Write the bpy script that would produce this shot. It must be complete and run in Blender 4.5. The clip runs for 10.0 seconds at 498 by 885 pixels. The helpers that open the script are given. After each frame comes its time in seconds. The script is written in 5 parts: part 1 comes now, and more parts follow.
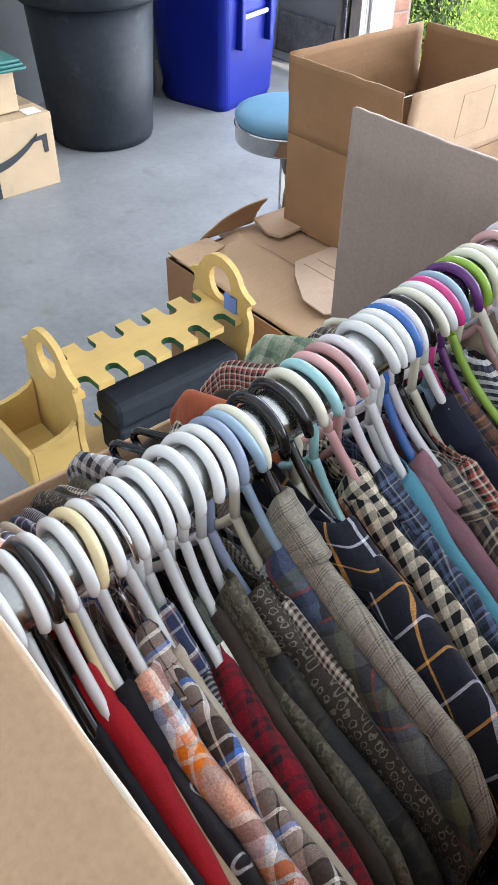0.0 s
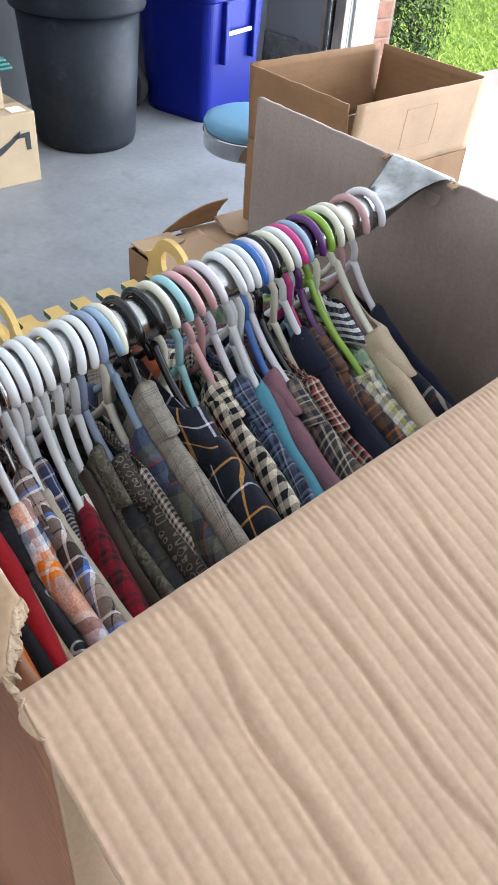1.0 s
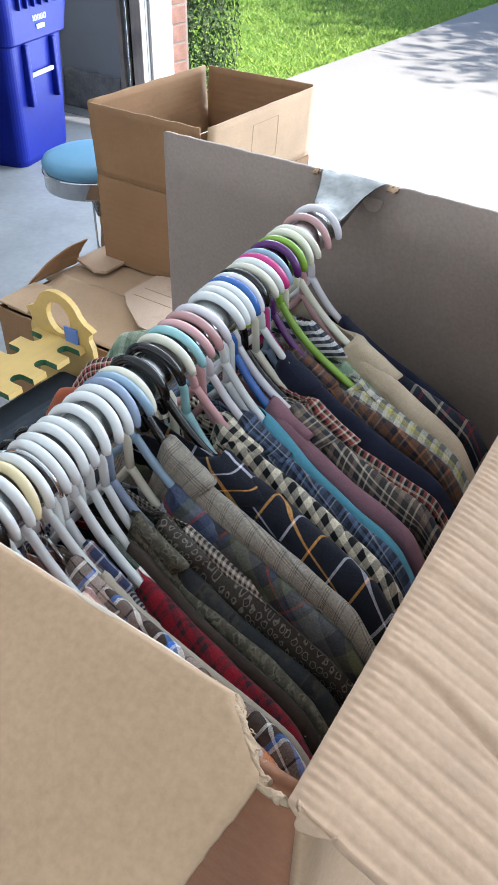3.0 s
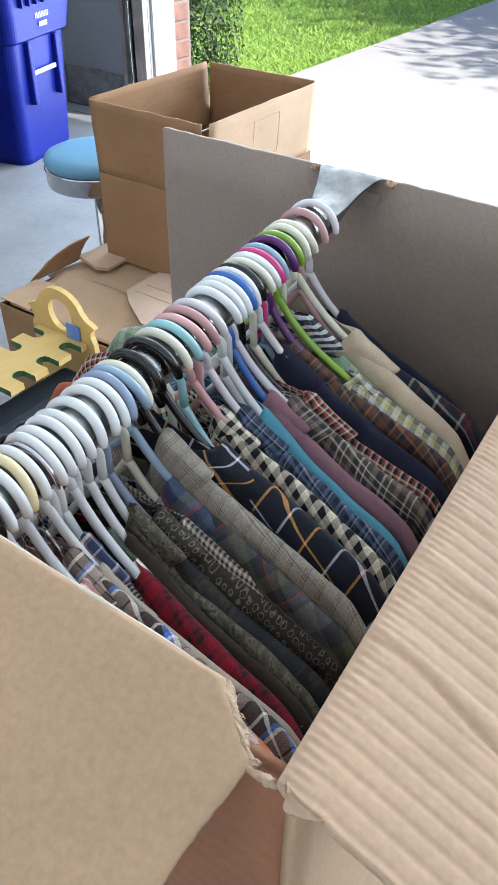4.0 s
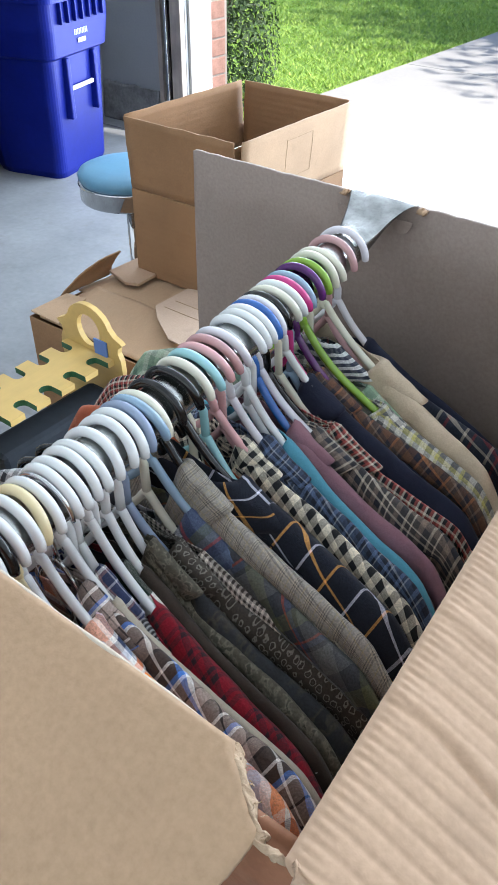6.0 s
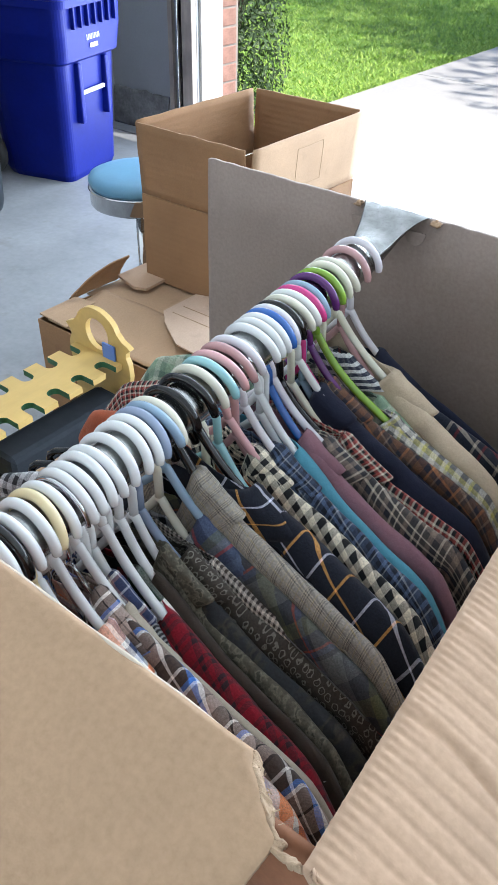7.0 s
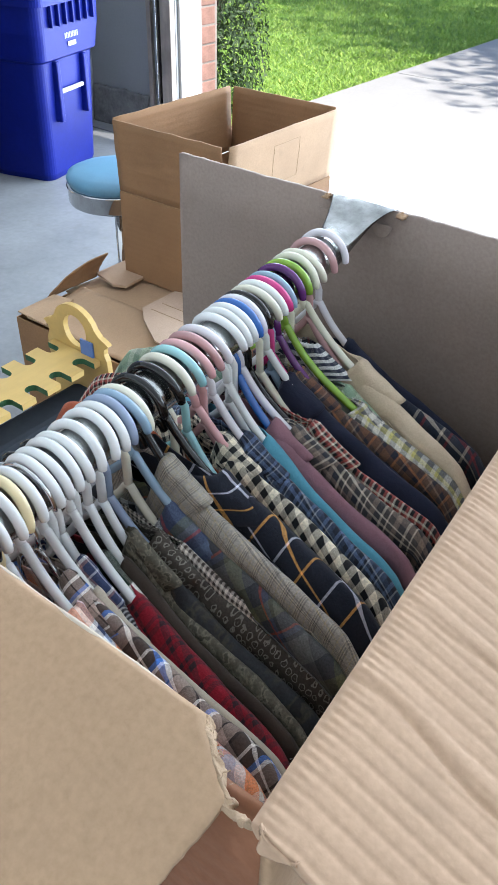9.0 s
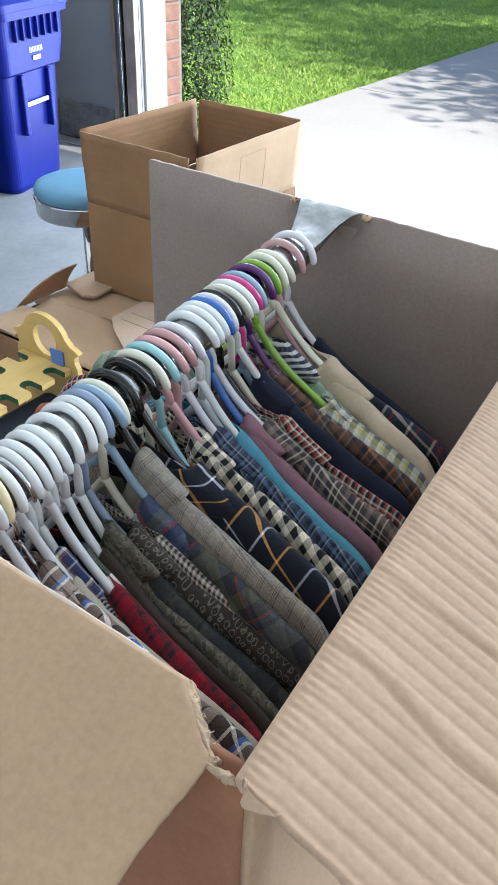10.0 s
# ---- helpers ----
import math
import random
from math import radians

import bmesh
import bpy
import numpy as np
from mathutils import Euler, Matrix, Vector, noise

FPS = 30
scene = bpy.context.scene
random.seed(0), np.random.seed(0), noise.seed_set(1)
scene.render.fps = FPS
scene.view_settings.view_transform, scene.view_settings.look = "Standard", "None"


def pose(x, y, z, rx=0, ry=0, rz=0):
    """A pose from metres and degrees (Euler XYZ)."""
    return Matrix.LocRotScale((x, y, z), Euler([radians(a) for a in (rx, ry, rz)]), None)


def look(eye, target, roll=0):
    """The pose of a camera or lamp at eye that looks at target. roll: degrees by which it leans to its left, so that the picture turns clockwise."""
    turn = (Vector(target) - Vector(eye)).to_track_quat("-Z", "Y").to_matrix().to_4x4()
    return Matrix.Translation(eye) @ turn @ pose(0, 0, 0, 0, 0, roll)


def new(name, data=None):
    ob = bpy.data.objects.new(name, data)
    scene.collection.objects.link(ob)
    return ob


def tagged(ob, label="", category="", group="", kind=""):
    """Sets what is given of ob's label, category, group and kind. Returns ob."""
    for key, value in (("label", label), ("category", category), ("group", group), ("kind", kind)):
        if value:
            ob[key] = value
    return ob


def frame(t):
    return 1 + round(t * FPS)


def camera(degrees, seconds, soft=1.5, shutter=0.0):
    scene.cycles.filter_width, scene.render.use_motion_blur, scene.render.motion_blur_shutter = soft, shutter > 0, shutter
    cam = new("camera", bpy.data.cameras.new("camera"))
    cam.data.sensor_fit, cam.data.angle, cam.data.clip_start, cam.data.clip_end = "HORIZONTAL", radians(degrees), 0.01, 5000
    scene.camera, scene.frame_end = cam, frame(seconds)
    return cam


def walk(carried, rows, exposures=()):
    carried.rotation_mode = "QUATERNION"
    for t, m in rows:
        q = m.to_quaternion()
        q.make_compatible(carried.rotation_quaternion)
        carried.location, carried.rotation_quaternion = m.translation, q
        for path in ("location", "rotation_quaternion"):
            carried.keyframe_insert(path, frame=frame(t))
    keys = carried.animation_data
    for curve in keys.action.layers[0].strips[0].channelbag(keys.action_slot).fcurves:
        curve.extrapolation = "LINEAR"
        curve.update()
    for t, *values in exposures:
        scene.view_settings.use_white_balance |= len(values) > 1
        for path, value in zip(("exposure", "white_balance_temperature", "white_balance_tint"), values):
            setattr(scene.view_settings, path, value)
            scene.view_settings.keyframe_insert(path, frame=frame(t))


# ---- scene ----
cam = camera(35.8, 10.0)
PATH = [
    (0, (0.308, -0.63, 1.446), (-0.822, 0.346, 0.116), 1.2),
    (0.5, (0.42, -0.623, 1.451), (-0.749, 0.26, 0.089), 0.6),
    (1, (0.491, -0.657, 1.462), (-0.634, 0.372, 0.167), 4.9),
    (1.5, (0.474, -0.636, 1.471), (-0.684, 0.418, 0.225), 3.6),
    (2, (0.394, -0.704, 1.463), (-0.636, 0.493, 0.235), 1.2),
    (2.5, (0.372, -0.733, 1.456), (-0.518, 0.562, 0.22), 1.0),
    (4, (0.383, -0.737, 1.456), (-0.513, 0.547, 0.212), 0.6),
    (4.5, (0.368, -0.737, 1.462), (-0.544, 0.538, 0.22), 0.3),
    (5, (0.376, -0.724, 1.462), (-0.558, 0.54, 0.225), -0.1),
    (5.5, (0.376, -0.716, 1.459), (-0.578, 0.541, 0.23), -0.0),
    (7, (0.368, -0.725, 1.464), (-0.605, 0.538, 0.256), 1.5),
    (7.5, (0.374, -0.689, 1.464), (-0.601, 0.566, 0.249), 1.6),
    (8, (0.346, -0.682, 1.45), (-0.627, 0.568, 0.23), 1.5),
    (8.5, (0.366, -0.708, 1.462), (-0.595, 0.556, 0.245), 1.8),
    (9, (0.389, -0.728, 1.463), (-0.553, 0.558, 0.255), 1.8),
    (9.5, (0.396, -0.748, 1.467), (-0.527, 0.566, 0.276), 2.1),
    (10, (0.4, -0.748, 1.459), (-0.492, 0.6, 0.281), 2.5),
]
walk(cam, [(t, look(eye, target, roll)) for t, eye, target, roll in PATH],
     exposures=[(0.0, 0.85, 6800, 15), (0.3, 0.95, 6900, 19), (0.6, 0.95, 6950, 21), (1.0, 0.73, 6650, 14), (1.5, 0.68, 6500, 12), (2.0, 0.75, 6450, 12), (2.5, 0.75, 6400, 11), (7.5, 0.77, 6400, 11), (8.0, 0.87, 6400, 11), (8.5, 0.80, 6400, 11), (9.0, 0.74, 6400, 11), (10.0, 0.66, 6350, 9)])

# ------------------------------------------------------------------ light
world = bpy.data.worlds.new("world")
scene.world = world
world.use_nodes = True
wn = world.node_tree.nodes
sky = wn.new("ShaderNodeTexSky")
sky.sky_type, sky.sun_disc = "NISHITA", False
SUN_EL, SUN_AZ = radians(52), radians(74)          # azimuth from +y towards +x
sky.sun_elevation, sky.sun_rotation = SUN_EL, SUN_AZ
world.node_tree.links.new(sky.outputs[0], wn["Background"].inputs[0])
wn["Background"].inputs[1].default_value = 0.12
sun = new("sun", bpy.data.lights.new("sun", "SUN"))
sun.data.energy, sun.data.angle, sun.data.color = 4.5, radians(0.6), (1.0, 0.95, 0.87)
sun_to = Vector((math.sin(SUN_AZ) * math.cos(SUN_EL), math.cos(SUN_AZ) * math.cos(SUN_EL), math.sin(SUN_EL)))
sun.rotation_euler = sun_to.to_track_quat("Z", "Y").to_euler()
# skylight that comes in through the open garage door
door_sky = new("door_skylight", bpy.data.lights.new("door_skylight", "AREA"))
door_sky.data.shape, door_sky.data.size, door_sky.data.size_y = "RECTANGLE", 6.2, 2.38
door_sky.data.energy, door_sky.data.color = 340, (0.74, 0.87, 1.0)
door_sky.matrix_world = pose(0.12, 3.34, 1.21, -90, 0, 0)


# ------------------------------------------------------------------ mesh tools
def finish(name, bm, material, smooth=False):
    me = bpy.data.meshes.new(name)
    bmesh.ops.recalc_face_normals(bm, faces=bm.faces)
    bm.to_mesh(me)
    bm.free()
    for m in (material if isinstance(material, (list, tuple)) else [material]):
        me.materials.append(m)
    if smooth:
        me.polygons.foreach_set("use_smooth", [True] * len(me.polygons))
    return me


def thing(name, bm, material, label, category, group="", kind="", smooth=False, m=None):
    ob = new(name, finish(name, bm, material, smooth))
    if m is not None:
        ob.matrix_world = m
    return tagged(ob, label, category, group, kind)


def base(name, m, label, category, group="", kind=""):
    ob = new(name)
    ob.empty_display_size = 0.05
    ob.matrix_world = m
    return tagged(ob, label, category, group, kind)


def part(name, bm, material, parent, label="", smooth=False, m=None):
    ob = new(name, finish(name, bm, material, smooth))
    ob.parent = parent
    if m is not None:
        ob.matrix_local = m
    return tagged(ob, label)


def add_box(bm, x0, x1, y0, y1, z0, z1, bevel=0.0):
    got = bmesh.ops.create_cube(bm, size=1.0)["verts"]
    for v in got:
        v.co = Vector((x0 if v.co.x < 0 else x1, y0 if v.co.y < 0 else y1, z0 if v.co.z < 0 else z1))
    if bevel:
        edges = list({e for v in got for e in v.link_edges})
        bmesh.ops.bevel(bm, geom=edges, offset=bevel, segments=2, affect="EDGES", profile=0.5)
    return bm


def boxed(*a, bevel=0.0):
    return add_box(bmesh.new(), *a, bevel=bevel)


def add_tube(bm, pts, r, n=10, closed=False, radii=None):
    """A round tube along the points."""
    pts = [Vector(p) for p in pts]
    rings, side = [], None
    for i, p in enumerate(pts):
        a = pts[i - 1] if (i or closed) else p
        b = pts[(i + 1) % len(pts)] if (i < len(pts) - 1 or closed) else p
        d = (b - a).normalized()
        if side is None:
            side = d.orthogonal().normalized()
        side = (side - d * side.dot(d)).normalized()
        up = d.cross(side)
        rr = radii[i] if radii else r
        rings.append([bm.verts.new(p + rr * (math.cos(2 * math.pi * k / n) * side + math.sin(2 * math.pi * k / n) * up)) for k in range(n)])
    for i in range(len(rings) - (0 if closed else 1)):
        a, b = rings[i], rings[(i + 1) % len(rings)]
        for k in range(n):
            bm.faces.new((a[k], a[(k + 1) % n], b[(k + 1) % n], b[k]))
    if not closed:
        for ring, p, s in ((rings[0], pts[0], pts[0] - pts[1]), (rings[-1], pts[-1], pts[-1] - pts[-2])):
            tip = bm.verts.new(p + s.normalized() * (radii[0] if radii else r) * 0.6)
            for k in range(n):
                bm.faces.new((ring[k], ring[(k + 1) % n], tip))
    return bm


def add_lathe(bm, profile, n=40, cx=0.0, cy=0.0, caps=True):
    """Turned about the upright axis: profile is (radius, height) from below to above."""
    rings = [[bm.verts.new((cx + r * math.cos(2 * math.pi * k / n), cy + r * math.sin(2 * math.pi * k / n), z)) for k in range(n)] for r, z in profile]
    for a, b in zip(rings, rings[1:]):
        for k in range(n):
            bm.faces.new((a[k], a[(k + 1) % n], b[(k + 1) % n], b[k]))
    if caps:
        bm.faces.new(rings[0][::-1])
        bm.faces.new(rings[-1])
    return bm


def add_plate(bm, outline, m, thick):
    """A flat outline (2D, in its own plane) with a thickness, laid by m."""
    lo = [bm.verts.new(m @ Vector((x, y, 0))) for x, y in outline]
    hi = [bm.verts.new(m @ Vector((x, y, thick))) for x, y in outline]
    bm.faces.new(lo[::-1])
    bm.faces.new(hi)
    k = len(outline)
    for i in range(k):
        bm.faces.new((lo[i], lo[(i + 1) % k], hi[(i + 1) % k], hi[i]))
    return bm


def add_sheet(bm, nu, nv, f, thick):
    """A bent sheet: f(u, v), u and v from 0 to 1, gives its upper side; thickness goes below it."""
    top = [[bm.verts.new(f(i / nu, j / nv)) for j in range(nv + 1)] for i in range(nu + 1)]
    low = []
    for i in range(nu + 1):
        row = []
        for j in range(nv + 1):
            a = top[min(i + 1, nu)][j].co - top[max(i - 1, 0)][j].co
            b = top[i][min(j + 1, nv)].co - top[i][max(j - 1, 0)].co
            row.append(bm.verts.new(top[i][j].co - a.cross(b).normalized() * thick))
        low.append(row)
    for i in range(nu):
        for j in range(nv):
            bm.faces.new((top[i][j], top[i + 1][j], top[i + 1][j + 1], top[i][j + 1]))
            bm.faces.new((low[i][j], low[i][j + 1], low[i + 1][j + 1], low[i + 1][j]))
    for i in range(nu):
        for j in (0, nv):
            bm.faces.new((top[i][j], top[i + 1][j], low[i + 1][j], low[i][j]))
    for j in range(nv):
        for i in (0, nu):
            bm.faces.new((top[i][j], top[i][j + 1], low[i][j + 1], low[i][j]))
    return bm


def nz(*p):
    return noise.noise(Vector(p))


# ------------------------------------------------------------------ materials
def shader(name, rough=0.6, metal=0.0, **extra):
    m = bpy.data.materials.new(name)
    m.use_nodes = True
    b = m.node_tree.nodes["Principled BSDF"]
    b.inputs["Roughness"].default_value, b.inputs["Metallic"].default_value = rough, metal
    for k, v in extra.items():
        b.inputs[k.replace("_", " ")].default_value = v
    return m, m.node_tree.nodes, m.node_tree.links, b


def rgba(c, k=1.0):
    return (c[0] * k, c[1] * k, c[2] * k, 1.0)


def noise_ramp(N, L, coord, scale, stops, detail=5.0, rough=0.6, stretch=None):
    tex = N.new("ShaderNodeTexNoise")
    tex.inputs["Scale"].default_value, tex.inputs["Detail"].default_value, tex.inputs["Roughness"].default_value = scale, detail, rough
    src = coord
    if stretch:
        mp = N.new("ShaderNodeMapping")
        mp.inputs["Scale"].default_value = stretch
        L.new(coord, mp.inputs[0])
        src = mp.outputs[0]
    L.new(src, tex.inputs["Vector"])
    ramp = N.new("ShaderNodeValToRGB")
    els = ramp.color_ramp.elements
    els[0].position, els[0].color = stops[0][0], stops[0][1]
    els[1].position, els[1].color = stops[-1][0], stops[-1][1]
    for p, c in stops[1:-1]:
        e = els.new(p)
        e.color = c
    L.new(tex.outputs[0], ramp.inputs[0])
    return tex, ramp


def mix(N, L, a, b, fac, mode="MIX"):
    n = N.new("ShaderNodeMix")
    n.data_type, n.blend_type = "RGBA", mode
    for s, v in ((n.inputs[0], fac), (n.inputs[6], a), (n.inputs[7], b)):
        if isinstance(v, (int, float, tuple)):
            s.default_value = v
        else:
            L.new(v, s)
    return n.outputs[2]


def bump(N, L, b, height, strength, dist):
    n = N.new("ShaderNodeBump")
    n.inputs["Strength"].default_value, n.inputs["Distance"].default_value = strength, dist
    L.new(height, n.inputs["Height"])
    L.new(n.outputs[0], b.inputs["Normal"])


def surface(name, colour, rough=0.6, metal=0.0, grain=60.0, blotch=4.0, vary=0.12, relief=0.15, dirt=None, dirt_at=0.62, stretch=None, **extra):
    """A material with fine grain and broad blotches, in object space (metres)."""
    m, N, L, b = shader(name, rough, metal, **extra)
    co = N.new("ShaderNodeTexCoord").outputs["Object"]
    _, broad = noise_ramp(N, L, co, blotch, [(0.3, rgba(colour, 1 - vary)), (0.7, rgba(colour, 1 + vary))])
    fine, fr = noise_ramp(N, L, co, grain, [(0.3, rgba((1, 1, 1), 1 - vary)), (0.7, (1, 1, 1, 1))], stretch=stretch)
    out = mix(N, L, broad.outputs[0], fr.outputs[0], 1.0, "MULTIPLY")
    if dirt:
        _, dr = noise_ramp(N, L, co, blotch * 2.3, [(dirt_at, (0, 0, 0, 1)), (dirt_at + 0.12, (1, 1, 1, 1))], detail=8)
        out = mix(N, L, out, rgba(dirt), dr.outputs[0])
    L.new(out, b.inputs["Base Color"])
    if relief:
        bump(N, L, b, fine.outputs[0], relief, 0.002)
    return m


def cardboard(name, colour, flute="x", grain_dark=0.1):
    """Kraft board: fibre specks, faint flute lines, scuffs."""
    m, N, L, b = shader(name, 0.82)
    co = N.new("ShaderNodeTexCoord").outputs["Object"]
    _, broad = noise_ramp(N, L, co, 5.0, [(0.25, rgba(colour, 0.86)), (0.75, rgba(colour, 1.1))])
    fine, fr = noise_ramp(N, L, co, 260.0, [(0.3, (0.86, 0.85, 0.83, 1)), (0.65, (1, 1, 1, 1))])
    out = mix(N, L, broad.outputs[0], fr.outputs[0], 1.0, "MULTIPLY")
    _, sc = noise_ramp(N, L, co, 14.0, [(0.60, (0, 0, 0, 1)), (0.78, (1, 1, 1, 1))], detail=9)
    out = mix(N, L, out, rgba(colour, 0.72), sc.outputs[0])
    L.new(out, b.inputs["Base Color"])
    if not flute:
        bump(N, L, b, fine.outputs[0], 0.15, 0.001)
        return m
    wave = N.new("ShaderNodeTexWave")
    wave.bands_direction = flute.upper()
    wave.inputs["Scale"].default_value, wave.inputs["Distortion"].default_value = 18.0, 0.6
    L.new(co, wave.inputs["Vector"])
    add = N.new("ShaderNodeMath")
    add.operation = "ADD"
    L.new(wave.outputs[1], add.inputs[0])
    L.new(fine.outputs[0], add.inputs[1])
    bump(N, L, b, add.outputs[0], 0.18, 0.002)
    return m


def cloth(name, warp, weft=None, period=0.06, weave=1500.0, rough=0.85, balance=0.5):
    """Woven cloth. warp and weft: stripes as (start from 0 to 1, colour); one colour alone is plain cloth."""
    m, N, L, b = shader(name, rough, 0.0)
    b.inputs["Specular IOR Level"].default_value = 0.25
    b.inputs["Sheen Weight"].default_value, b.inputs["Sheen Roughness"].default_value = 0.06, 0.5
    uv = N.new("ShaderNodeUVMap").outputs[0]
    sep = N.new("ShaderNodeSeparateXYZ")
    L.new(uv, sep.inputs[0])

    def stripes(axis, sett):
        k = N.new("ShaderNodeMath")
        k.operation = "MULTIPLY"
        k.inputs[1].default_value = 1.0 / period
        L.new(sep.outputs[axis], k.inputs[0])
        fr = N.new("ShaderNodeMath")
        fr.operation = "FRACT"
        L.new(k.outputs[0], fr.inputs[0])
        ramp = N.new("ShaderNodeValToRGB")
        ramp.color_ramp.interpolation = "CONSTANT"
        els = ramp.color_ramp.elements
        els[0].position, els[0].color = 0.0, rgba(sett[0][1])
        els[1].position, els[1].color = (sett[1][0] if len(sett) > 1 else 1.0), rgba(sett[1][1] if len(sett) > 1 else sett[0][1])
        for p, c in sett[2:]:
            e = els.new(p)
            e.color = rgba(c)
        L.new(fr.outputs[0], ramp.inputs[0])
        return ramp.outputs[0]

    if len(warp) == 1 and not weft:
        out = mix(N, L, rgba(warp[0][1]), rgba(warp[0][1], 0.8), 0.3)
    else:
        a, c = stripes(0, warp), stripes(1, weft or warp)
        wv = N.new("ShaderNodeTexWave")
        wv.bands_direction = "DIAGONAL"
        wv.inputs["Scale"].default_value = 900.0
        L.new(uv, wv.inputs["Vector"])
        tw = N.new("ShaderNodeMath")
        tw.operation = "MULTIPLY_ADD"
        tw.inputs[1].default_value, tw.inputs[2].default_value = 0.56, balance - 0.28
        tw.use_clamp = True
        L.new(wv.outputs[1], tw.inputs[0])
        out = mix(N, L, a, c, tw.outputs[0])
    co = N.new("ShaderNodeTexCoord").outputs["Object"]
    _, fade = noise_ramp(N, L, co, 25.0, [(0.3, (0.96, 0.96, 0.96, 1)), (0.7, (1.2, 1.2, 1.2, 1))])
    out = mix(N, L, out, fade.outputs[0], 1.0, "MULTIPLY")
    _, yarn = noise_ramp(N, L, co, 650.0, [(0.32, (0.70, 0.70, 0.70, 1)), (0.68, (1.30, 1.30, 1.30, 1))])
    out = mix(N, L, out, yarn.outputs[0], 0.9 if weft or len(warp) > 1 else 0.25, "MULTIPLY")
    L.new(out, b.inputs["Base Color"])
    tx = N.new("ShaderNodeTexNoise")
    tx.inputs["Scale"].default_value, tx.inputs["Detail"].default_value, tx.inputs["Roughness"].default_value = 42.0, 7.0, 0.6
    tx.inputs["Distortion"].default_value = 0.6
    L.new(co, tx.inputs["Vector"])
    bump(N, L, b, tx.outputs[0], 0.5, 0.005)
    return m


def motif_cloth(name, ground, mark, scale=70.0, ring=True, size=1.0):
    """Printed cloth: small ring-shaped or blotchy figures on a dark ground."""
    m, N, L, b = shader(name, 0.85)
    uv = N.new("ShaderNodeUVMap").outputs[0]
    if ring:
        v = N.new("ShaderNodeTexVoronoi")
        v.inputs["Scale"].default_value, v.inputs["Randomness"].default_value = scale, 0.3
        warp = N.new("ShaderNodeTexNoise")
        warp.inputs["Scale"].default_value = scale * 1.6
        L.new(uv, warp.inputs["Vector"])
        bent = mix(N, L, uv, warp.outputs["Color"], 0.0036, "ADD")
        mp = N.new("ShaderNodeMapping")
        mp.inputs["Scale"].default_value = (1.0, 0.72, 1.0)
        L.new(bent, mp.inputs[0])
        L.new(mp.outputs[0], v.inputs["Vector"])
        src = v.outputs["Distance"]
        stops = [(0.0, rgba(mark, 0.5)), (0.12 * size, rgba(ground, 0.8)), (0.26 * size, rgba(ground, 0.8)), (0.29 * size, rgba(mark)), (0.36 * size, rgba(mark)), (0.40 * size, rgba(ground)), (0.95, rgba(ground))]
    else:
        v = N.new("ShaderNodeTexNoise")
        v.inputs["Scale"].default_value, v.inputs["Detail"].default_value = scale, 3.0
        L.new(uv, v.inputs["Vector"])
        src = v.outputs[0]
        stops = [(0.0, rgba(ground)), (0.48, rgba(ground, 1.6)), (0.56, rgba(mark)), (0.62, rgba(ground)), (0.95, rgba(mark, 0.6))]
    ramp = N.new("ShaderNodeValToRGB")
    els = ramp.color_ramp.elements
    els[0].position, els[0].color = stops[0]
    els[1].position, els[1].color = stops[-1]
    for p, c in stops[1:-1]:
        e = els.new(p)
        e.color = c
    L.new(src, ramp.inputs[0])
    co = N.new("ShaderNodeTexCoord").outputs["Object"]
    _, yarn = noise_ramp(N, L, co, 500.0, [(0.32, (0.72, 0.72, 0.72, 1)), (0.68, (1.28, 1.28, 1.28, 1))])
    L.new(mix(N, L, ramp.outputs[0], yarn.outputs[0], 1.0, "MULTIPLY"), b.inputs["Base Color"])
    crease = N.new("ShaderNodeTexNoise")
    crease.inputs["Scale"].default_value, crease.inputs["Detail"].default_value, crease.inputs["Distortion"].default_value = 42.0, 7.0, 0.6
    L.new(co, crease.inputs["Vector"])
    bump(N, L, b, crease.outputs[0], 0.5, 0.005)
    return m


KRAFT = cardboard("kraft_board", (0.43, 0.278, 0.168), "x")
KRAFT_PALE = cardboard("kraft_board_pale", (0.465, 0.307, 0.204), "")
KRAFT_IN = cardboard("kraft_board_inside", (0.312, 0.242, 0.208), "x")
KRAFT_WARM = cardboard("kraft_board_warm", (0.285, 0.152, 0.072), "z")
KRAFT_PINK = cardboard("kraft_board_pinkish", (0.50, 0.36, 0.27), "")
# darker, redder kraft: the shade below the near flap is in the colour
KRAFT_SHADE = cardboard("kraft_board_red_shade", (0.30, 0.125, 0.062), "z")
KRAFT_PARCEL = cardboard("kraft_board_parcel", (0.48, 0.35, 0.22), "z")
TORN = surface("torn_board_fibre", (0.50, 0.355, 0.235), 0.95, grain=400, relief=0.6)
WORN = surface("worn_paper_edge", (0.62, 0.52, 0.42), 0.9, grain=300, vary=0.12, relief=0.3)
STEEL = surface("galvanised_steel", (0.50, 0.51, 0.50), 0.24, 1.0, grain=70, blotch=25, vary=0.25, relief=0.12)
DULLSTEEL = surface("dull_galvanised_steel", (0.31, 0.318, 0.318), 0.26, 1.0, grain=60, blotch=30, vary=0.3, relief=0.08)
CHROME = surface("chrome", (0.55, 0.55, 0.56), 0.07, 1.0, vary=0.03, relief=0.0)
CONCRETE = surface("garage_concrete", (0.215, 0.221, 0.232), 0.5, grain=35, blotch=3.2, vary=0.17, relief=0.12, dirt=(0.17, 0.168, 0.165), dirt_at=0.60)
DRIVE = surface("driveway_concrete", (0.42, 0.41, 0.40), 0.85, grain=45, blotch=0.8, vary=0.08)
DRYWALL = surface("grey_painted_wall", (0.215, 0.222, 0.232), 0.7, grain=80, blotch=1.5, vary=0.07)
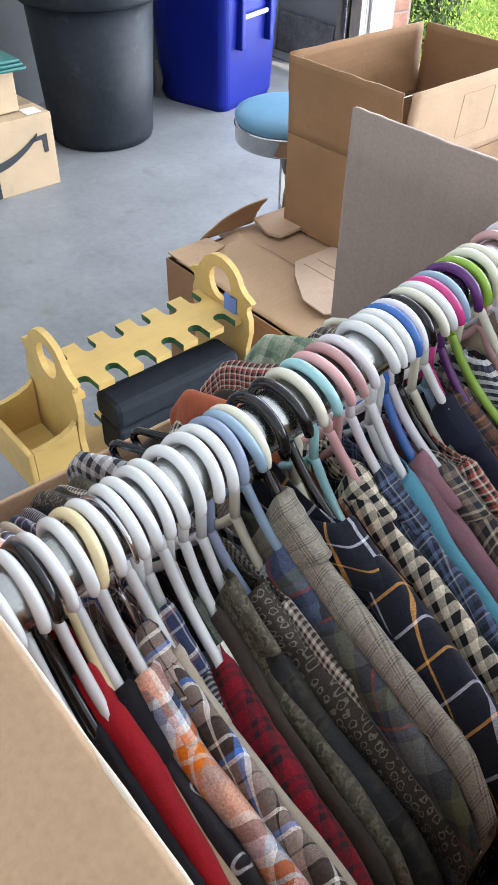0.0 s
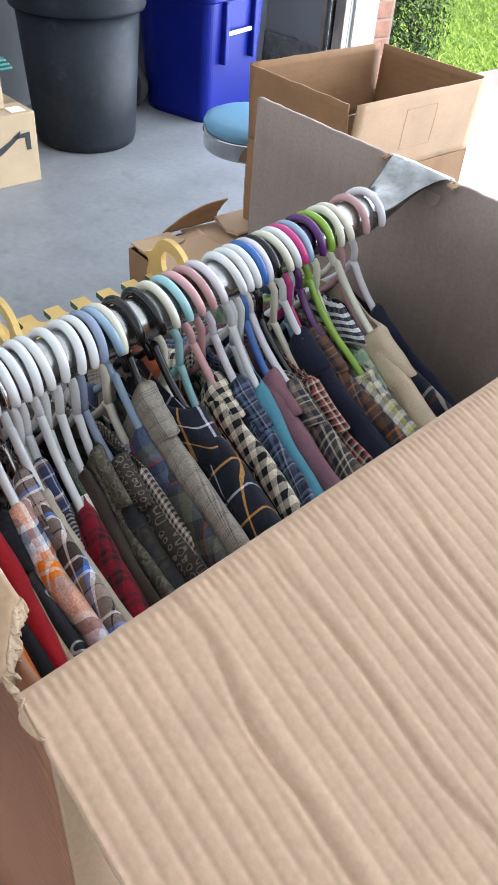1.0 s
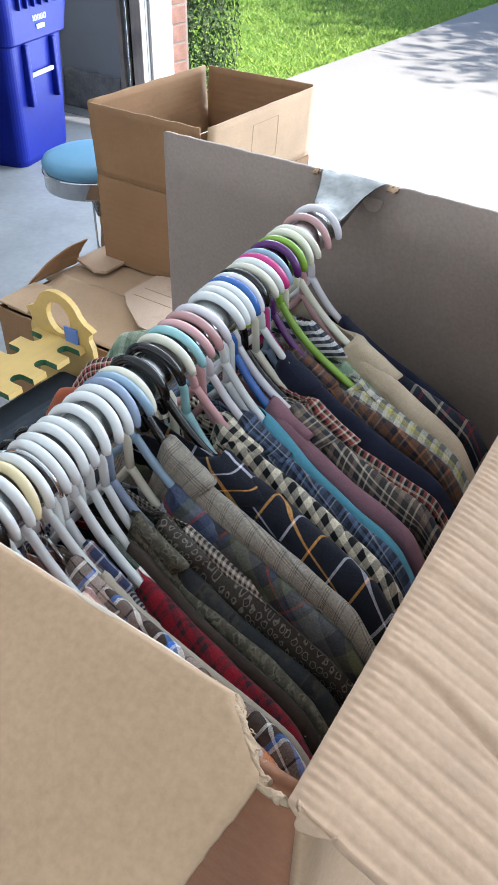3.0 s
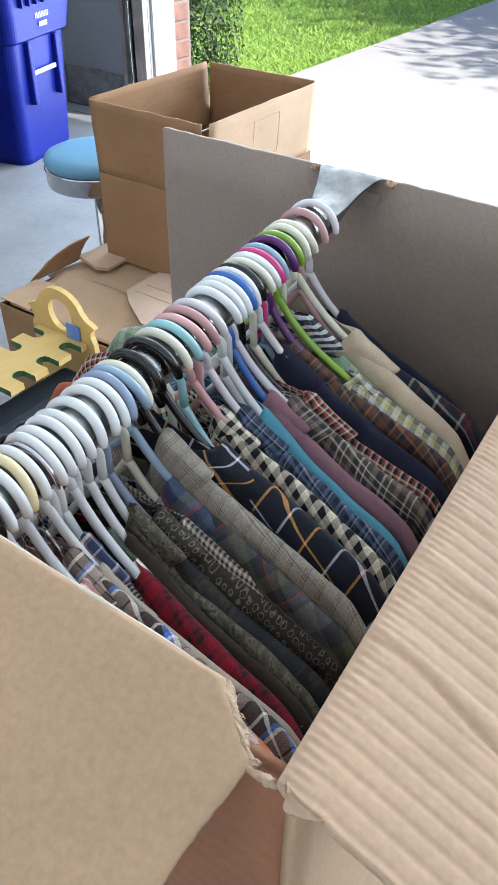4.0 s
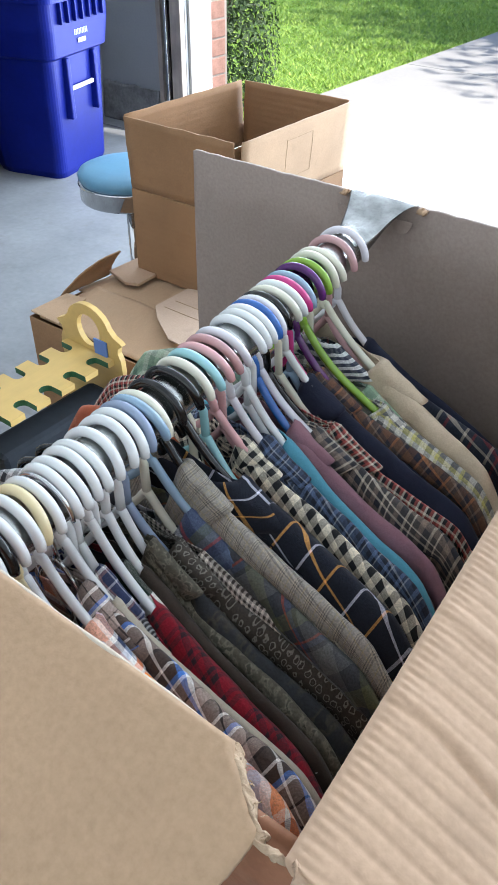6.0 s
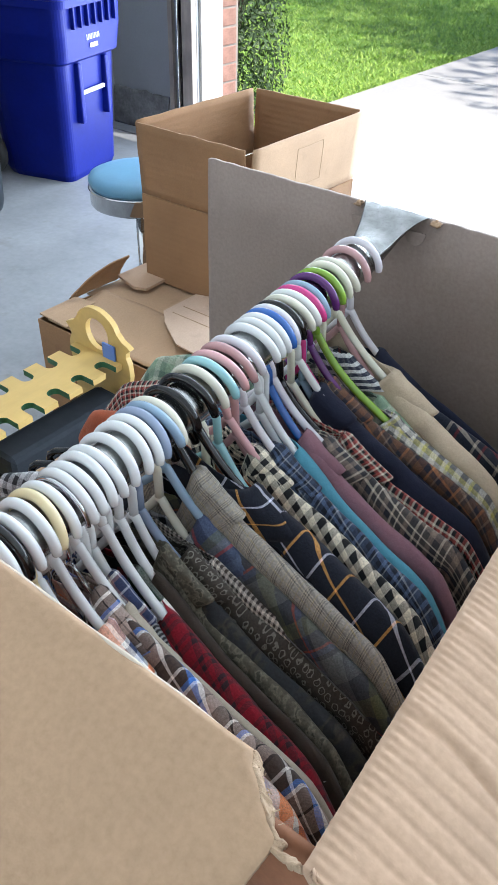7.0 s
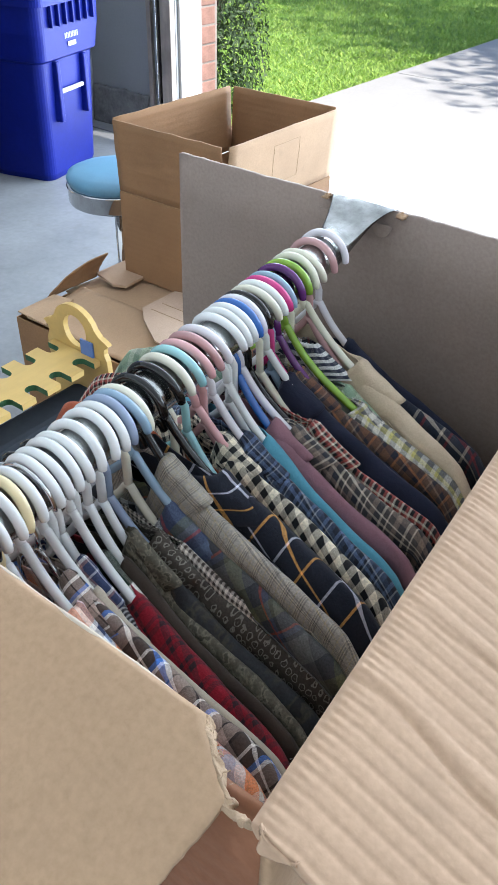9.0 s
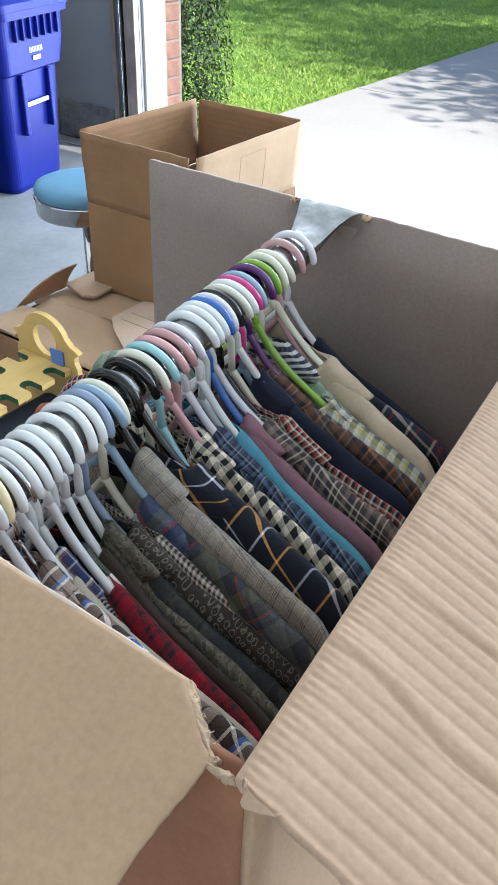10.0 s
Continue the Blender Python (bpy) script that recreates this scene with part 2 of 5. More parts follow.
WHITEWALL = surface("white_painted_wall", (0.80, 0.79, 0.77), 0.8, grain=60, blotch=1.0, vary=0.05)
WHITEWOOD = surface("white_painted_wood", (0.38, 0.36, 0.335), 0.5, grain=60, blotch=3, vary=0.05, stretch=(1, 1, 0.1))
OLDWOOD = surface("weathered_wood", (0.26, 0.22, 0.19), 0.85, grain=40, blotch=6, vary=0.25, stretch=(1, 1, 0.08))
BRICK = surface("red_brick", (0.33, 0.185, 0.15), 0.9, grain=120, blotch=14, vary=0.2, relief=0.4)
MORTAR = surface("mortar", (0.30, 0.27, 0.25), 0.95, grain=150, relief=0.5)
BLUEBIN = surface("blue_polyethylene", (0.0035, 0.011, 0.172), 0.45, grain=50, blotch=5, vary=0.12, relief=0.05, dirt=(0.005, 0.011, 0.15), dirt_at=0.66, Specular_IOR_Level=0.18)
BLACKBIN = surface("charcoal_polyethylene", (0.014, 0.018, 0.024), 0.5, grain=40, blotch=5, vary=0.3, relief=0.08, dirt=(0.026, 0.031, 0.038), dirt_at=0.60, Specular_IOR_Level=0.22)
RUBBER = surface("black_rubber", (0.02, 0.02, 0.02), 0.8)
VINYL = surface("pale_blue_vinyl", (0.115, 0.28, 0.42), 0.38, grain=120, blotch=8, vary=0.06, relief=0.06)
PINE = surface("yellow_stained_wood", (0.60, 0.40, 0.13), 0.45, grain=30, blotch=5, vary=0.14, relief=0.06, stretch=(1, 0.12, 1))
GREENEDGE = surface("green_painted_edge", (0.03, 0.12, 0.05), 0.5)
DARKTOTE = surface("dark_plastic", (0.022, 0.027, 0.035), 0.8, vary=0.2, Specular_IOR_Level=0.2)
NAVYTOTE = surface("navy_plastic", (0.015, 0.022, 0.05), 0.5, vary=0.2)
STICKER = surface("blue_sticker", (0.10, 0.20, 0.50), 0.5, vary=0.05, relief=0)
INK = surface("black_ink", (0.025, 0.027, 0.03), 0.7, relief=0, vary=0.1)
WHITEINK = surface("white_ink", (0.45, 0.48, 0.62), 0.6, relief=0, vary=0.05)
REDINK = surface("red_ink", (0.65, 0.05, 0.06), 0.6, relief=0, vary=0.05)
PAPER = surface("white_paper", (0.78, 0.78, 0.80), 0.7, relief=0, vary=0.04)
PENCIL = surface("grey_print", (0.31, 0.20, 0.11), 0.8, relief=0, vary=0.1)
TEALWRAP = surface("teal_plastic", (0.02, 0.13, 0.12), 0.4)
PVC = surface("white_pvc", (0.46, 0.47, 0.52), 0.45, relief=0, vary=0.04)
SOIL = surface("lawn_soil", (0.17, 0.31, 0.055), 0.95, grain=40, blotch=1.0, vary=0.35)
LEAF = surface("shrub_leaf", (0.06, 0.115, 0.04), 0.5, grain=20, blotch=6, vary=0.5, relief=0)
BARK = surface("bark", (0.12, 0.09, 0.065), 0.9, grain=40, relief=0.5)


def grass_material():
    m, N, L, b = shader("grass_blade", 0.6)
    info = N.new("ShaderNodeNewGeometry").outputs["Random Per Island"]
    ramp = N.new("ShaderNodeValToRGB")
    ramp.color_ramp.elements[0].color = (0.22, 0.42, 0.05, 1)
    ramp.color_ramp.elements[1].color = (0.50, 0.64, 0.15, 1)
    L.new(info, ramp.inputs[0])
    L.new(ramp.outputs[0], b.inputs["Base Color"])
    b.inputs["Transmission Weight"].default_value = 0.0
    return m


GRASS = grass_material()

# ------------------------------------------------------------------ setting
bm = bmesh.new()
bmesh.ops.create_grid(bm, x_segments=2, y_segments=2, size=300)
thing("ground", bm, SOIL, "sunny green lawn ground reaching to the horizon", "ground", kind="structure", m=pose(0, 60, -0.06))

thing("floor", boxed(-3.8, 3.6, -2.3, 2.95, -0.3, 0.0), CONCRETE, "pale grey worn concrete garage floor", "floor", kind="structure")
drive = base("driveway", pose(0, 0, 0), "sunlit pale concrete driveway in slabs", "driveway", kind="structure")
for j in range(5):
    for i in range(3):
        y0 = 2.965 + 3.0 * j
        part("slab", boxed(-3.04 + 3.0 * i, -0.055 + 3.0 * i, y0, y0 + 2.985, -0.3, -0.012, bevel=0.006), DRIVE, drive)

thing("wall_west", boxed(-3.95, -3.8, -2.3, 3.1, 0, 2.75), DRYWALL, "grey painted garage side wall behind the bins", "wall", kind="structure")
# east and south walls are out of view, added close by to bounce light
thing("wall_east", boxed(3.6, 3.75, -2.3, 3.1, 0, 2.75), WHITEWALL, "unseen white garage side wall, added to bounce light", "wall", kind="structure")
thing("wall_south", boxed(-3.95, 3.75, -2.45, -2.3, 0, 2.75), WHITEWALL, "unseen white garage back wall, added to bounce light", "wall", kind="structure")
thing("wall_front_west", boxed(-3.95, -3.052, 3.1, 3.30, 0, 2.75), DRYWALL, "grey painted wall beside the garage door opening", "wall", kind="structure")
thing("wall_front_east", boxed(3.3, 3.75, 3.1, 3.36, 0, 2.75), WHITEWALL, "white wall beside the garage door opening", "wall", kind="structure")
thing("wall_front_lintel", boxed(-3.052, 3.3, 3.1, 3.36, 2.42, 2.75), WHITEWALL, "white lintel above the garage door opening", "wall", kind="structure")
thing("ceiling", boxed(-3.95, 3.75, -2.45, 3.36, 2.75, 2.85), WHITEWALL, "white garage ceiling", "ceiling", kind="structure")
# door surround: white jamb, old timber stop and the metal track in front of the wall
jamb = base("door_jamb", pose(0, 0, 0), "white painted garage door jamb with weathered timber stop and metal track", "door frame", kind="structure")
part("jamb_board", boxed(-3.05, -3.03, 3.12, 3.315, 0, 2.418, bevel=0.003), WHITEWOOD, jamb)
part("timber_stop", boxed(-3.135, -3.052, 3.055, 3.098, 0, 2.41, bevel=0.004), OLDWOOD, jamb, "weathered brown timber strip")
bm = boxed(-3.165, -3.145, 3.03, 3.098, 0.05, 2.41, bevel=0.002)
add_box(bm, -3.215, -3.165, 3.085, 3.098, 0.05, 2.41)
part("track", bm, STEEL, jamb, "galvanised door track")
part("edge_strip", boxed(-3.26, -3.225, 3.07, 3.098, 0.02, 2.41, bevel=0.003), OLDWOOD, jamb)

bm = bmesh.new()
add_box(bm, -3.40, -3.045, 3.318, 3.48, 0, 2.75)
pier = thing("brick_pier", bm, MORTAR, "pinkish red brick pier beside the garage door opening", "wall", kind="structure")
brick_me = finish("brick", boxed(-0.045, 0.045, -0.072, 0.064, -0.047, 0.047, bevel=0.005), BRICK)
for k in range(24):
    b = new("brick", brick_me)
    b.parent = pier
    b.matrix_local = pose(-3.085 + random.uniform(-0.003, 0.003), 3.395, 0.055 + 0.105 * k, 0, 0, random.uniform(-1, 1))

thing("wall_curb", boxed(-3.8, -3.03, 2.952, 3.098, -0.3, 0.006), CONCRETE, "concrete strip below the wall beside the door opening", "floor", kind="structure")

# rough stained footing at the bottom of the grey wall
def footing(u, v):
    x = -3.79 + u * 0.50
    return Vector((x, 3.098 - 0.010 - 0.020 * (1 - v) - 0.006 * nz(x * 9, v * 5, 1), v * (0.24 + 0.05 * nz(x * 4, 2, 3) + 0.015 * nz(x * 17, 2, 5))))
bm = bmesh.new()
add_sheet(bm, 40, 12, footing, 0.008)
thing("wall_footing", bm, surface("rough_footing", (0.15, 0.15, 0.15), 0.95, grain=50, blotch=9, vary=0.35, relief=0.3), "rough stained concrete footing below the grey wall", "wall", kind="structure", smooth=True)

# ------------------------------------------------------------------ wardrobe carton with hanging rod
TOPZ, XL, XR, YN, YF, BT = 1.17, -0.265, 0.295, -0.588, 0.0, 0.006
carton = base("wardrobe_carton", pose(0, 0, 0), "tall brown corrugated wardrobe carton with torn flaps folded outwards", "cardboard box")


def wall_sheet(p, q, z0, z1, bulge, seed, nu=24, nv=20):
    """An upright board from p to q in plan, slightly bowed and dented."""
    p, q = Vector(p), Vector(q)
    n = Vector((q - p).yx) * Vector((1, -1))
    n.normalize()

    def f(u, v):
        c = p.lerp(q, u)
        zz = z1(u) if callable(z1) else z1
        o = bulge * math.sin(math.pi * u) + 0.004 * nz(u * 3, v * 3, seed) + 0.0012 * nz(u * 14, v * 9, seed)
        if seed == 1:                               # upright creases in the far board
            o += 0.0025 * math.exp(-((u - 0.62) / 0.012) ** 2) - 0.002 * math.exp(-((u - 0.82 - 0.02 * v) / 0.008) ** 2) + 0.0015 * math.exp(-((u - 0.22) / 0.01) ** 2)
        c = c + n * o
        return Vector((c.x, c.y, z0 + (zz - z0) * v))
    bm = bmesh.new()
    return add_sheet(bm, nu, nv, f, BT)


def ragged(u, a=0.0015, seed=0.0):
    return a * nz(u * 40, seed, 0) + a * nz(u * 9, seed, 5)


part("wall_panel", wall_sheet((XL, YF), (XR, YF), 0.0, lambda u: TOPZ + ragged(u, 0.0012, 1), 0.0, 1, nu=110), KRAFT_IN, carton, "brown panel with a scuffed top edge", smooth=True)
part("wall_panel", wall_sheet((0.313, YN - 0.010), (0.284, YF - 0.004), 0.0, lambda u: TOPZ - 0.012, 0.0, 2), KRAFT, carton, smooth=True)
# near board, with the flap's shade put into its redder colour
part("wall_panel", wall_sheet((0.310, YN - 0.004), (XL, YN), 0.0, lambda u: TOPZ - 0.012, 0.0, 3), KRAFT_SHADE, carton, smooth=True)
part("wall_panel", wall_sheet((XL, YN), (XL, YF - 0.006), 0.0, lambda u: 0.878 + ragged(u, 0.002, 4), 0.008, 4), KRAFT, carton, "low front panel left open below the clothes", smooth=True)
part("bottom", boxed(XL + 0.006, 0.29, YN + 0.006, YF - 0.01, 0.002, 0.010), KRAFT, carton)

SLOPE_R = radians(20)
CREASES = [(0.135, -0.010, 0.9, 1.2), (0.232, 0.015, 0.7, 0.7), (0.306, 0.0, 0.7, 0.3), (0.357, 0.01, 1.0, 0.6), (0.388, 0.0, 0.8, 0.6), (0.62, 0.01, 0.8, 0.35)]


def flap_right(u, v):
    """u along the fold from the near corner, v down the slope."""
    y = -0.606 + 0.587 * u
    x = 0.3065 - (y + 0.604) * 0.070
    s = 0.27 * v
    roll = 0.012
    if s < roll:                                   # soft rounded fold
        a = SLOPE_R * (s / roll)
        dx, dz = roll * math.sin(a) / max(SLOPE_R, 1e-6) * 0.9, -roll * (1 - math.cos(a)) / SLOPE_R
    else:
        dx = roll * math.sin(SLOPE_R) / SLOPE_R * 0.9 + (s - roll) * math.cos(SLOPE_R)
        dz = -roll * (1 - math.cos(SLOPE_R)) / SLOPE_R - (s - roll) * math.sin(SLOPE_R)
    groove = ((y + 0.0003 * nz(s * 3, y * 5, 2)) / 0.0098) % 1.0 - 0.5
    h = -0.00050 * math.exp(-(groove / 0.17) ** 2) * min(1, s / 0.008) * (0.8 + 0.3 * nz(y * 20, s * 4, 6))
    for c0, drift, width, deep in CREASES:
        off = (y + 0.604) / 0.585 - (c0 + drift * v + 0.012 * nz(v * 5, c0 * 9, 4))
        h -= 0.0017 * deep * math.exp(-(off / 0.0036) ** 2) * (0.3 + 0.7 * min(1, v * 4)) - 0.0008 * deep * math.exp(-((off - 0.012) / 0.010) ** 2)
    if s < 0.02:                                   # small teeth where the flutes meet the fold
        h += 0.0005 * math.sin(2 * math.pi * y / 0.0049) * math.exp(-((s - 0.006) / 0.003) ** 2)
    h += 0.0009 * nz(y * 3, s * 2, 8)
    return Vector((x + dx + h * math.sin(SLOPE_R), y - 0.0012 * nz(v * 30, 1, 1) * (u < 0.01), TOPZ + dz + h * math.cos(SLOPE_R)))


bm = bmesh.new()
add_sheet(bm, 720, 48, flap_right, -0.005)
part("flap", bm, KRAFT_PALE, carton, "pale corrugated flap folded outwards, creased", smooth=True)

SLOPE_N = radians(22)


def flap_near(u, v):
    """u along the fold from the left to the torn corner, v outwards."""
    s = 0.27 * v
    tear = 0.287 + 0.005 * math.exp(-((s - 0.024) / 0.026) ** 2) + 0.0012 * nz(v * 14, 2, 2) + 0.0005 * nz(v * 60, 5, 2)
    if s < 0.020:                                   # board ripped away at the corner
        k = 1 - s / 0.020
        tear -= 0.024 * k ** 0.8 + 0.003 * abs(nz(s * 300, 3, 3))
    x = XL + (tear - XL) * u
    roll = 0.010
    if s < roll:
        a = SLOPE_N * s / roll
        dy, dz = roll * math.sin(a) / SLOPE_N, -roll * (1 - math.cos(a)) / SLOPE_N
    else:
        dy = roll * math.sin(SLOPE_N) / SLOPE_N + (s - roll) * math.cos(SLOPE_N)
        dz = -roll * (1 - math.cos(SLOPE_N)) / SLOPE_N - (s - roll) * math.sin(SLOPE_N)
    h = 0.003 * nz(x * 6, s * 6, 1) + 0.0006 * nz(x * 45, s * 45, 7) - 0.0
    return Vector((x, -0.583 - dy, TOPZ + dz + h * min(1, s / 0.02)))


bm = bmesh.new()
add_sheet(bm, 90, 110, lambda u, v: flap_near(1 - u, v), -0.005)
part("flap", bm, KRAFT, carton, "smooth kraft flap folded outwards with a ripped corner", smooth=True)

bm = bmesh.new()
xs = [XL + 0.003 + (0.256 - XL) * k / 90 for k in range(91)]
add_tube(bm, [(x, -0.5832 + 0.0006 * nz(x * 30, 1, 1), TOPZ + 0.0036 + 0.0006 * nz(x * 24, 4, 2)) for x in xs], 0.0014, 8, radii=[(0.0014 + 0.0006 * nz(x * 40, 2, 7)) * min(1.0, 0.1 + (0.262 - x) / 0.04) for x in xs])
part("worn_fold", bm, WORN, carton, "pale worn paper along the fold", smooth=True)

# ripped lip and fibres at the torn corner
TEAR = [flap_near(1.0, 0.003 * k / 0.27) + Vector((0.0005, 0, 0.0015)) for k in range(9)] + [Vector((0.300, -0.605, TOPZ - 0.008)), Vector((0.304, -0.606, TOPZ - 0.004))]


def tear_point(a):
    k = min(int(a * (len(TEAR) - 1)), len(TEAR) - 2)
    return TEAR[k].lerp(TEAR[k + 1], a * (len(TEAR) - 1) - k)


def tear_lip(u, v):
    p = tear_point(u)
    wob = Vector((nz(u * 6, v * 2, 1), nz(u * 6, v * 2, 5), nz(u * 6, v * 2, 9))) + 0.3 * Vector((nz(u * 30, v * 3, 1), nz(u * 30, v * 3, 5), nz(u * 30, v * 3, 9)))
    return p + Vector((0.0062 * (v - 0.55), 0.0030 * (v - 0.5), 0.0036 * math.sin(math.pi * v) - 0.0050 * v * v)) + wob * 0.0022 * (0.3 + v)


bm = bmesh.new()
add_sheet(bm, 90, 8, tear_lip, 0.0012)
part("torn_edge", bm, TORN, carton, "frayed torn board edge", smooth=True)


def dog_ear(u, v):
    """The small torn corner of the pale flap, bent down and inwards."""
    reach = math.sin(math.pi * u ** 1.6) * v
    return flap_right(0.0, 0.012 + 0.075 * u) + Vector((-0.0085 * reach, 0.0006 - 0.0012 * v, -0.0015 - 0.0075 * reach + 0.0008 * nz(u * 4, v * 4, 7)))


part("torn_corner", add_sheet(bmesh.new(), 14, 8, dog_ear, 0.0022), KRAFT_PALE, carton, "small torn corner bent downwards", smooth=True)
bm = bmesh.new()
rng = random.Random(5)
for k in range(14):
    p = tear_point(rng.random()) + Vector((rng.uniform(-1, 1), rng.uniform(-1, 1), rng.uniform(-0.5, 1))) * 0.003
    d = Vector((rng.uniform(-1, 1), rng.uniform(-1, 1), rng.uniform(-0.6, 1))).normalized()
    pts = [p]
    for _ in range(3):
        pts.append(pts[-1] + d * 0.0011)
        d = (d + Vector((rng.uniform(-1, 1), rng.uniform(-1, 1), rng.uniform(-1, 1))) * 0.7).normalized()
    w = rng.uniform(0.00015, 0.0004)
    add_tube(bm, pts, w, 4)
tagged(part("torn_fibres", bm, TORN, carton, "loose torn paper fibres"), kind="stuff")

def crumple(cx, cz, w, h, seed):
    """A scrap of torn board that curls over the panel's upper edge."""
    def f(u, v):
        a = 2.6 * v
        return Vector((cx + w * (u - 0.5) + 0.003 * nz(u * 5, v * 4, seed), YF - 0.007 + 0.006 * (1 - math.cos(a)) + 0.002 * nz(u * 6, v * 3, seed + 2), cz + h * math.sin(a) * (0.7 + 0.5 * nz(u * 4, 1, seed))))
    return add_sheet(bmesh.new(), 14, 8, f, 0.0015)


part("torn_scrap", crumple(0.046, TOPZ - 0.003, 0.010, 0.005, 3), KRAFT, carton, "crumpled torn edge beside the rod's plate", smooth=True)
part("torn_scrap", crumple(-0.046, TOPZ - 0.003, 0.007, 0.005, 6), KRAFT, carton, "crumpled torn edge beside the rod's plate", smooth=True)
for cx in (0.028, -0.038):
    bm = bmesh.new()
    add_plate(bm, [(0.012 * math.cos(radians(a)), 0.015 * math.sin(radians(a))) for a in range(180, 361, 15)], pose(cx, YF - 0.0085, TOPZ - 0.012, 90, 0, 0), 0.0012)
    part("cut_tab", bm, KRAFT_IN, carton, "half-round cut tab under the rod's plate")

# ------------------------------------------------------------------ hanging rod
ROD_R, HOOK_R, TUBE = 0.0190, 0.0262, 0.0038


def rod_x(y):
    return -0.002 - 0.078 * y


def rod_z(y):
    return 1.1475 + 0.062 * y


rod = base("hanging_rod", pose(0, 0, 0), "galvanised steel hanging rod hooked over the carton walls", "clothes rod")
bm = bmesh.new()
ys = [-0.576 + 0.013 * k for k in range(39)]
add_tube(bm, [(rod_x(y), y, rod_z(y)) for y in ys], ROD_R, 32)
part("tube", bm, STEEL, rod, smooth=True)


def rod_end(sign):
    """The tube's end, flattened and flared into a dished plate that hooks over the board."""
    y0, y1 = (-0.090, 0.003) if sign > 0 else (-0.574, -0.597)
    top = TOPZ + 0.0015

    def f(u, v):
        y = y0 + (y1 - y0) * v
        t = v * v * (3 - 2 * v)
        a = 2 * math.pi * u
        wide, high = ROD_R + (0.0400 - ROD_R) * v ** 2.2, ROD_R * (1 - t) ** 1.2 + 0.0022 * t
        rise = rod_z(y0) + (top - rod_z(y0)) * t ** 1.15
        dish = 0.006 * math.sin(math.pi * v) ** 2 * (math.cos(a) ** 2 - 0.6) * (math.sin(a) > -0.2) + 0.0016 * nz(math.cos(a) * 3, v * 4, 2) * t
        return Vector((rod_x(y) + wide * math.cos(a), y, rise + high * math.sin(a) + dish))
    bm = bmesh.new()
    rings = [[bm.verts.new(f(i / 48, j / 30)) for i in range(48)] for j in range(31)]
    for a, b in zip(rings, rings[1:]):
        for i in range(48):
            bm.faces.new((a[i], a[(i + 1) % 48], b[(i + 1) % 48], b[i]))
    bm.faces.new(rings[-1])
    # lip over the outside of the wall
    add_box(bm, rod_x(y1) - 0.040, rod_x(y1) + 0.040, min(y1, y1 + sign * 0.010), max(y1, y1 + sign * 0.010), TOPZ - 0.03, top - 0.001, bevel=0.003)
    return bm


part("end_plate", rod_end(1), DULLSTEEL, rod, "flattened flared end plate", smooth=True)
part("end_plate", rod_end(-1), DULLSTEEL, rod, "flattened flared end plate", smooth=True)

# ------------------------------------------------------------------ hangers and shirts
PLASTIC = {}


def plastic(key, c, rough=0.2):
    PLASTIC[key] = surface("hanger_plastic_" + key, c, rough, grain=20, blotch=9, vary=0.05, relief=0.0)


for key, c in dict(white=(0.70, 0.715, 0.715), cream=(0.70, 0.68, 0.56), yellow=(0.76, 0.64, 0.38), black=(0.006, 0.006, 0.007), greyblue=(0.26, 0.38, 0.50), slate=(0.25, 0.31, 0.43),
                   teal=(0.30, 0.55, 0.58), pink=(0.66, 0.36, 0.36), mauve=(0.50, 0.29, 0.29), lilac=(0.68, 0.66, 0.70), blue=(0.035, 0.13, 0.42),
                   magenta=(0.58, 0.05, 0.22), purple=(0.10, 0.02, 0.13), green=(0.24, 0.42, 0.05), rust=(0.45, 0.10, 0.04)).items():
    plastic(key, c, 0.1 if key in ("black", "purple") else 0.2)


HANGERS = [
    ("white", -0.573), ("white", -0.557), ("black", -0.549), ("white", -0.541), ("white", -0.527), ("yellow", -0.5165), ("white", -0.508), ("chrome", -0.500),
    ("white", -0.4935), ("white", -0.485), ("white", -0.473), ("white", -0.465), ("white", -0.449), ("white", -0.4335), ("white", -0.424), ("slate", -0.4145),
    ("greyblue", -0.4065), ("cream", -0.399), ("black", -0.383), ("black", -0.3645), ("cream", -0.350), ("teal", -0.337), ("pink", -0.326), ("mauve", -0.3125),
    ("lilac", -0.300), ("white", -0.278), ("white", -0.267), ("white", -0.258), ("blue", -0.249), ("lilac", -0.241), ("black", -0.233), ("cream", -0.221),
    ("white", -0.210), ("magenta", -0.201), ("greyblue", -0.191), ("purple", -0.173), ("green", -0.162), ("cream", -0.146), ("cream", -0.137), ("mauve", -0.1085), ("lilac", -0.0855)]

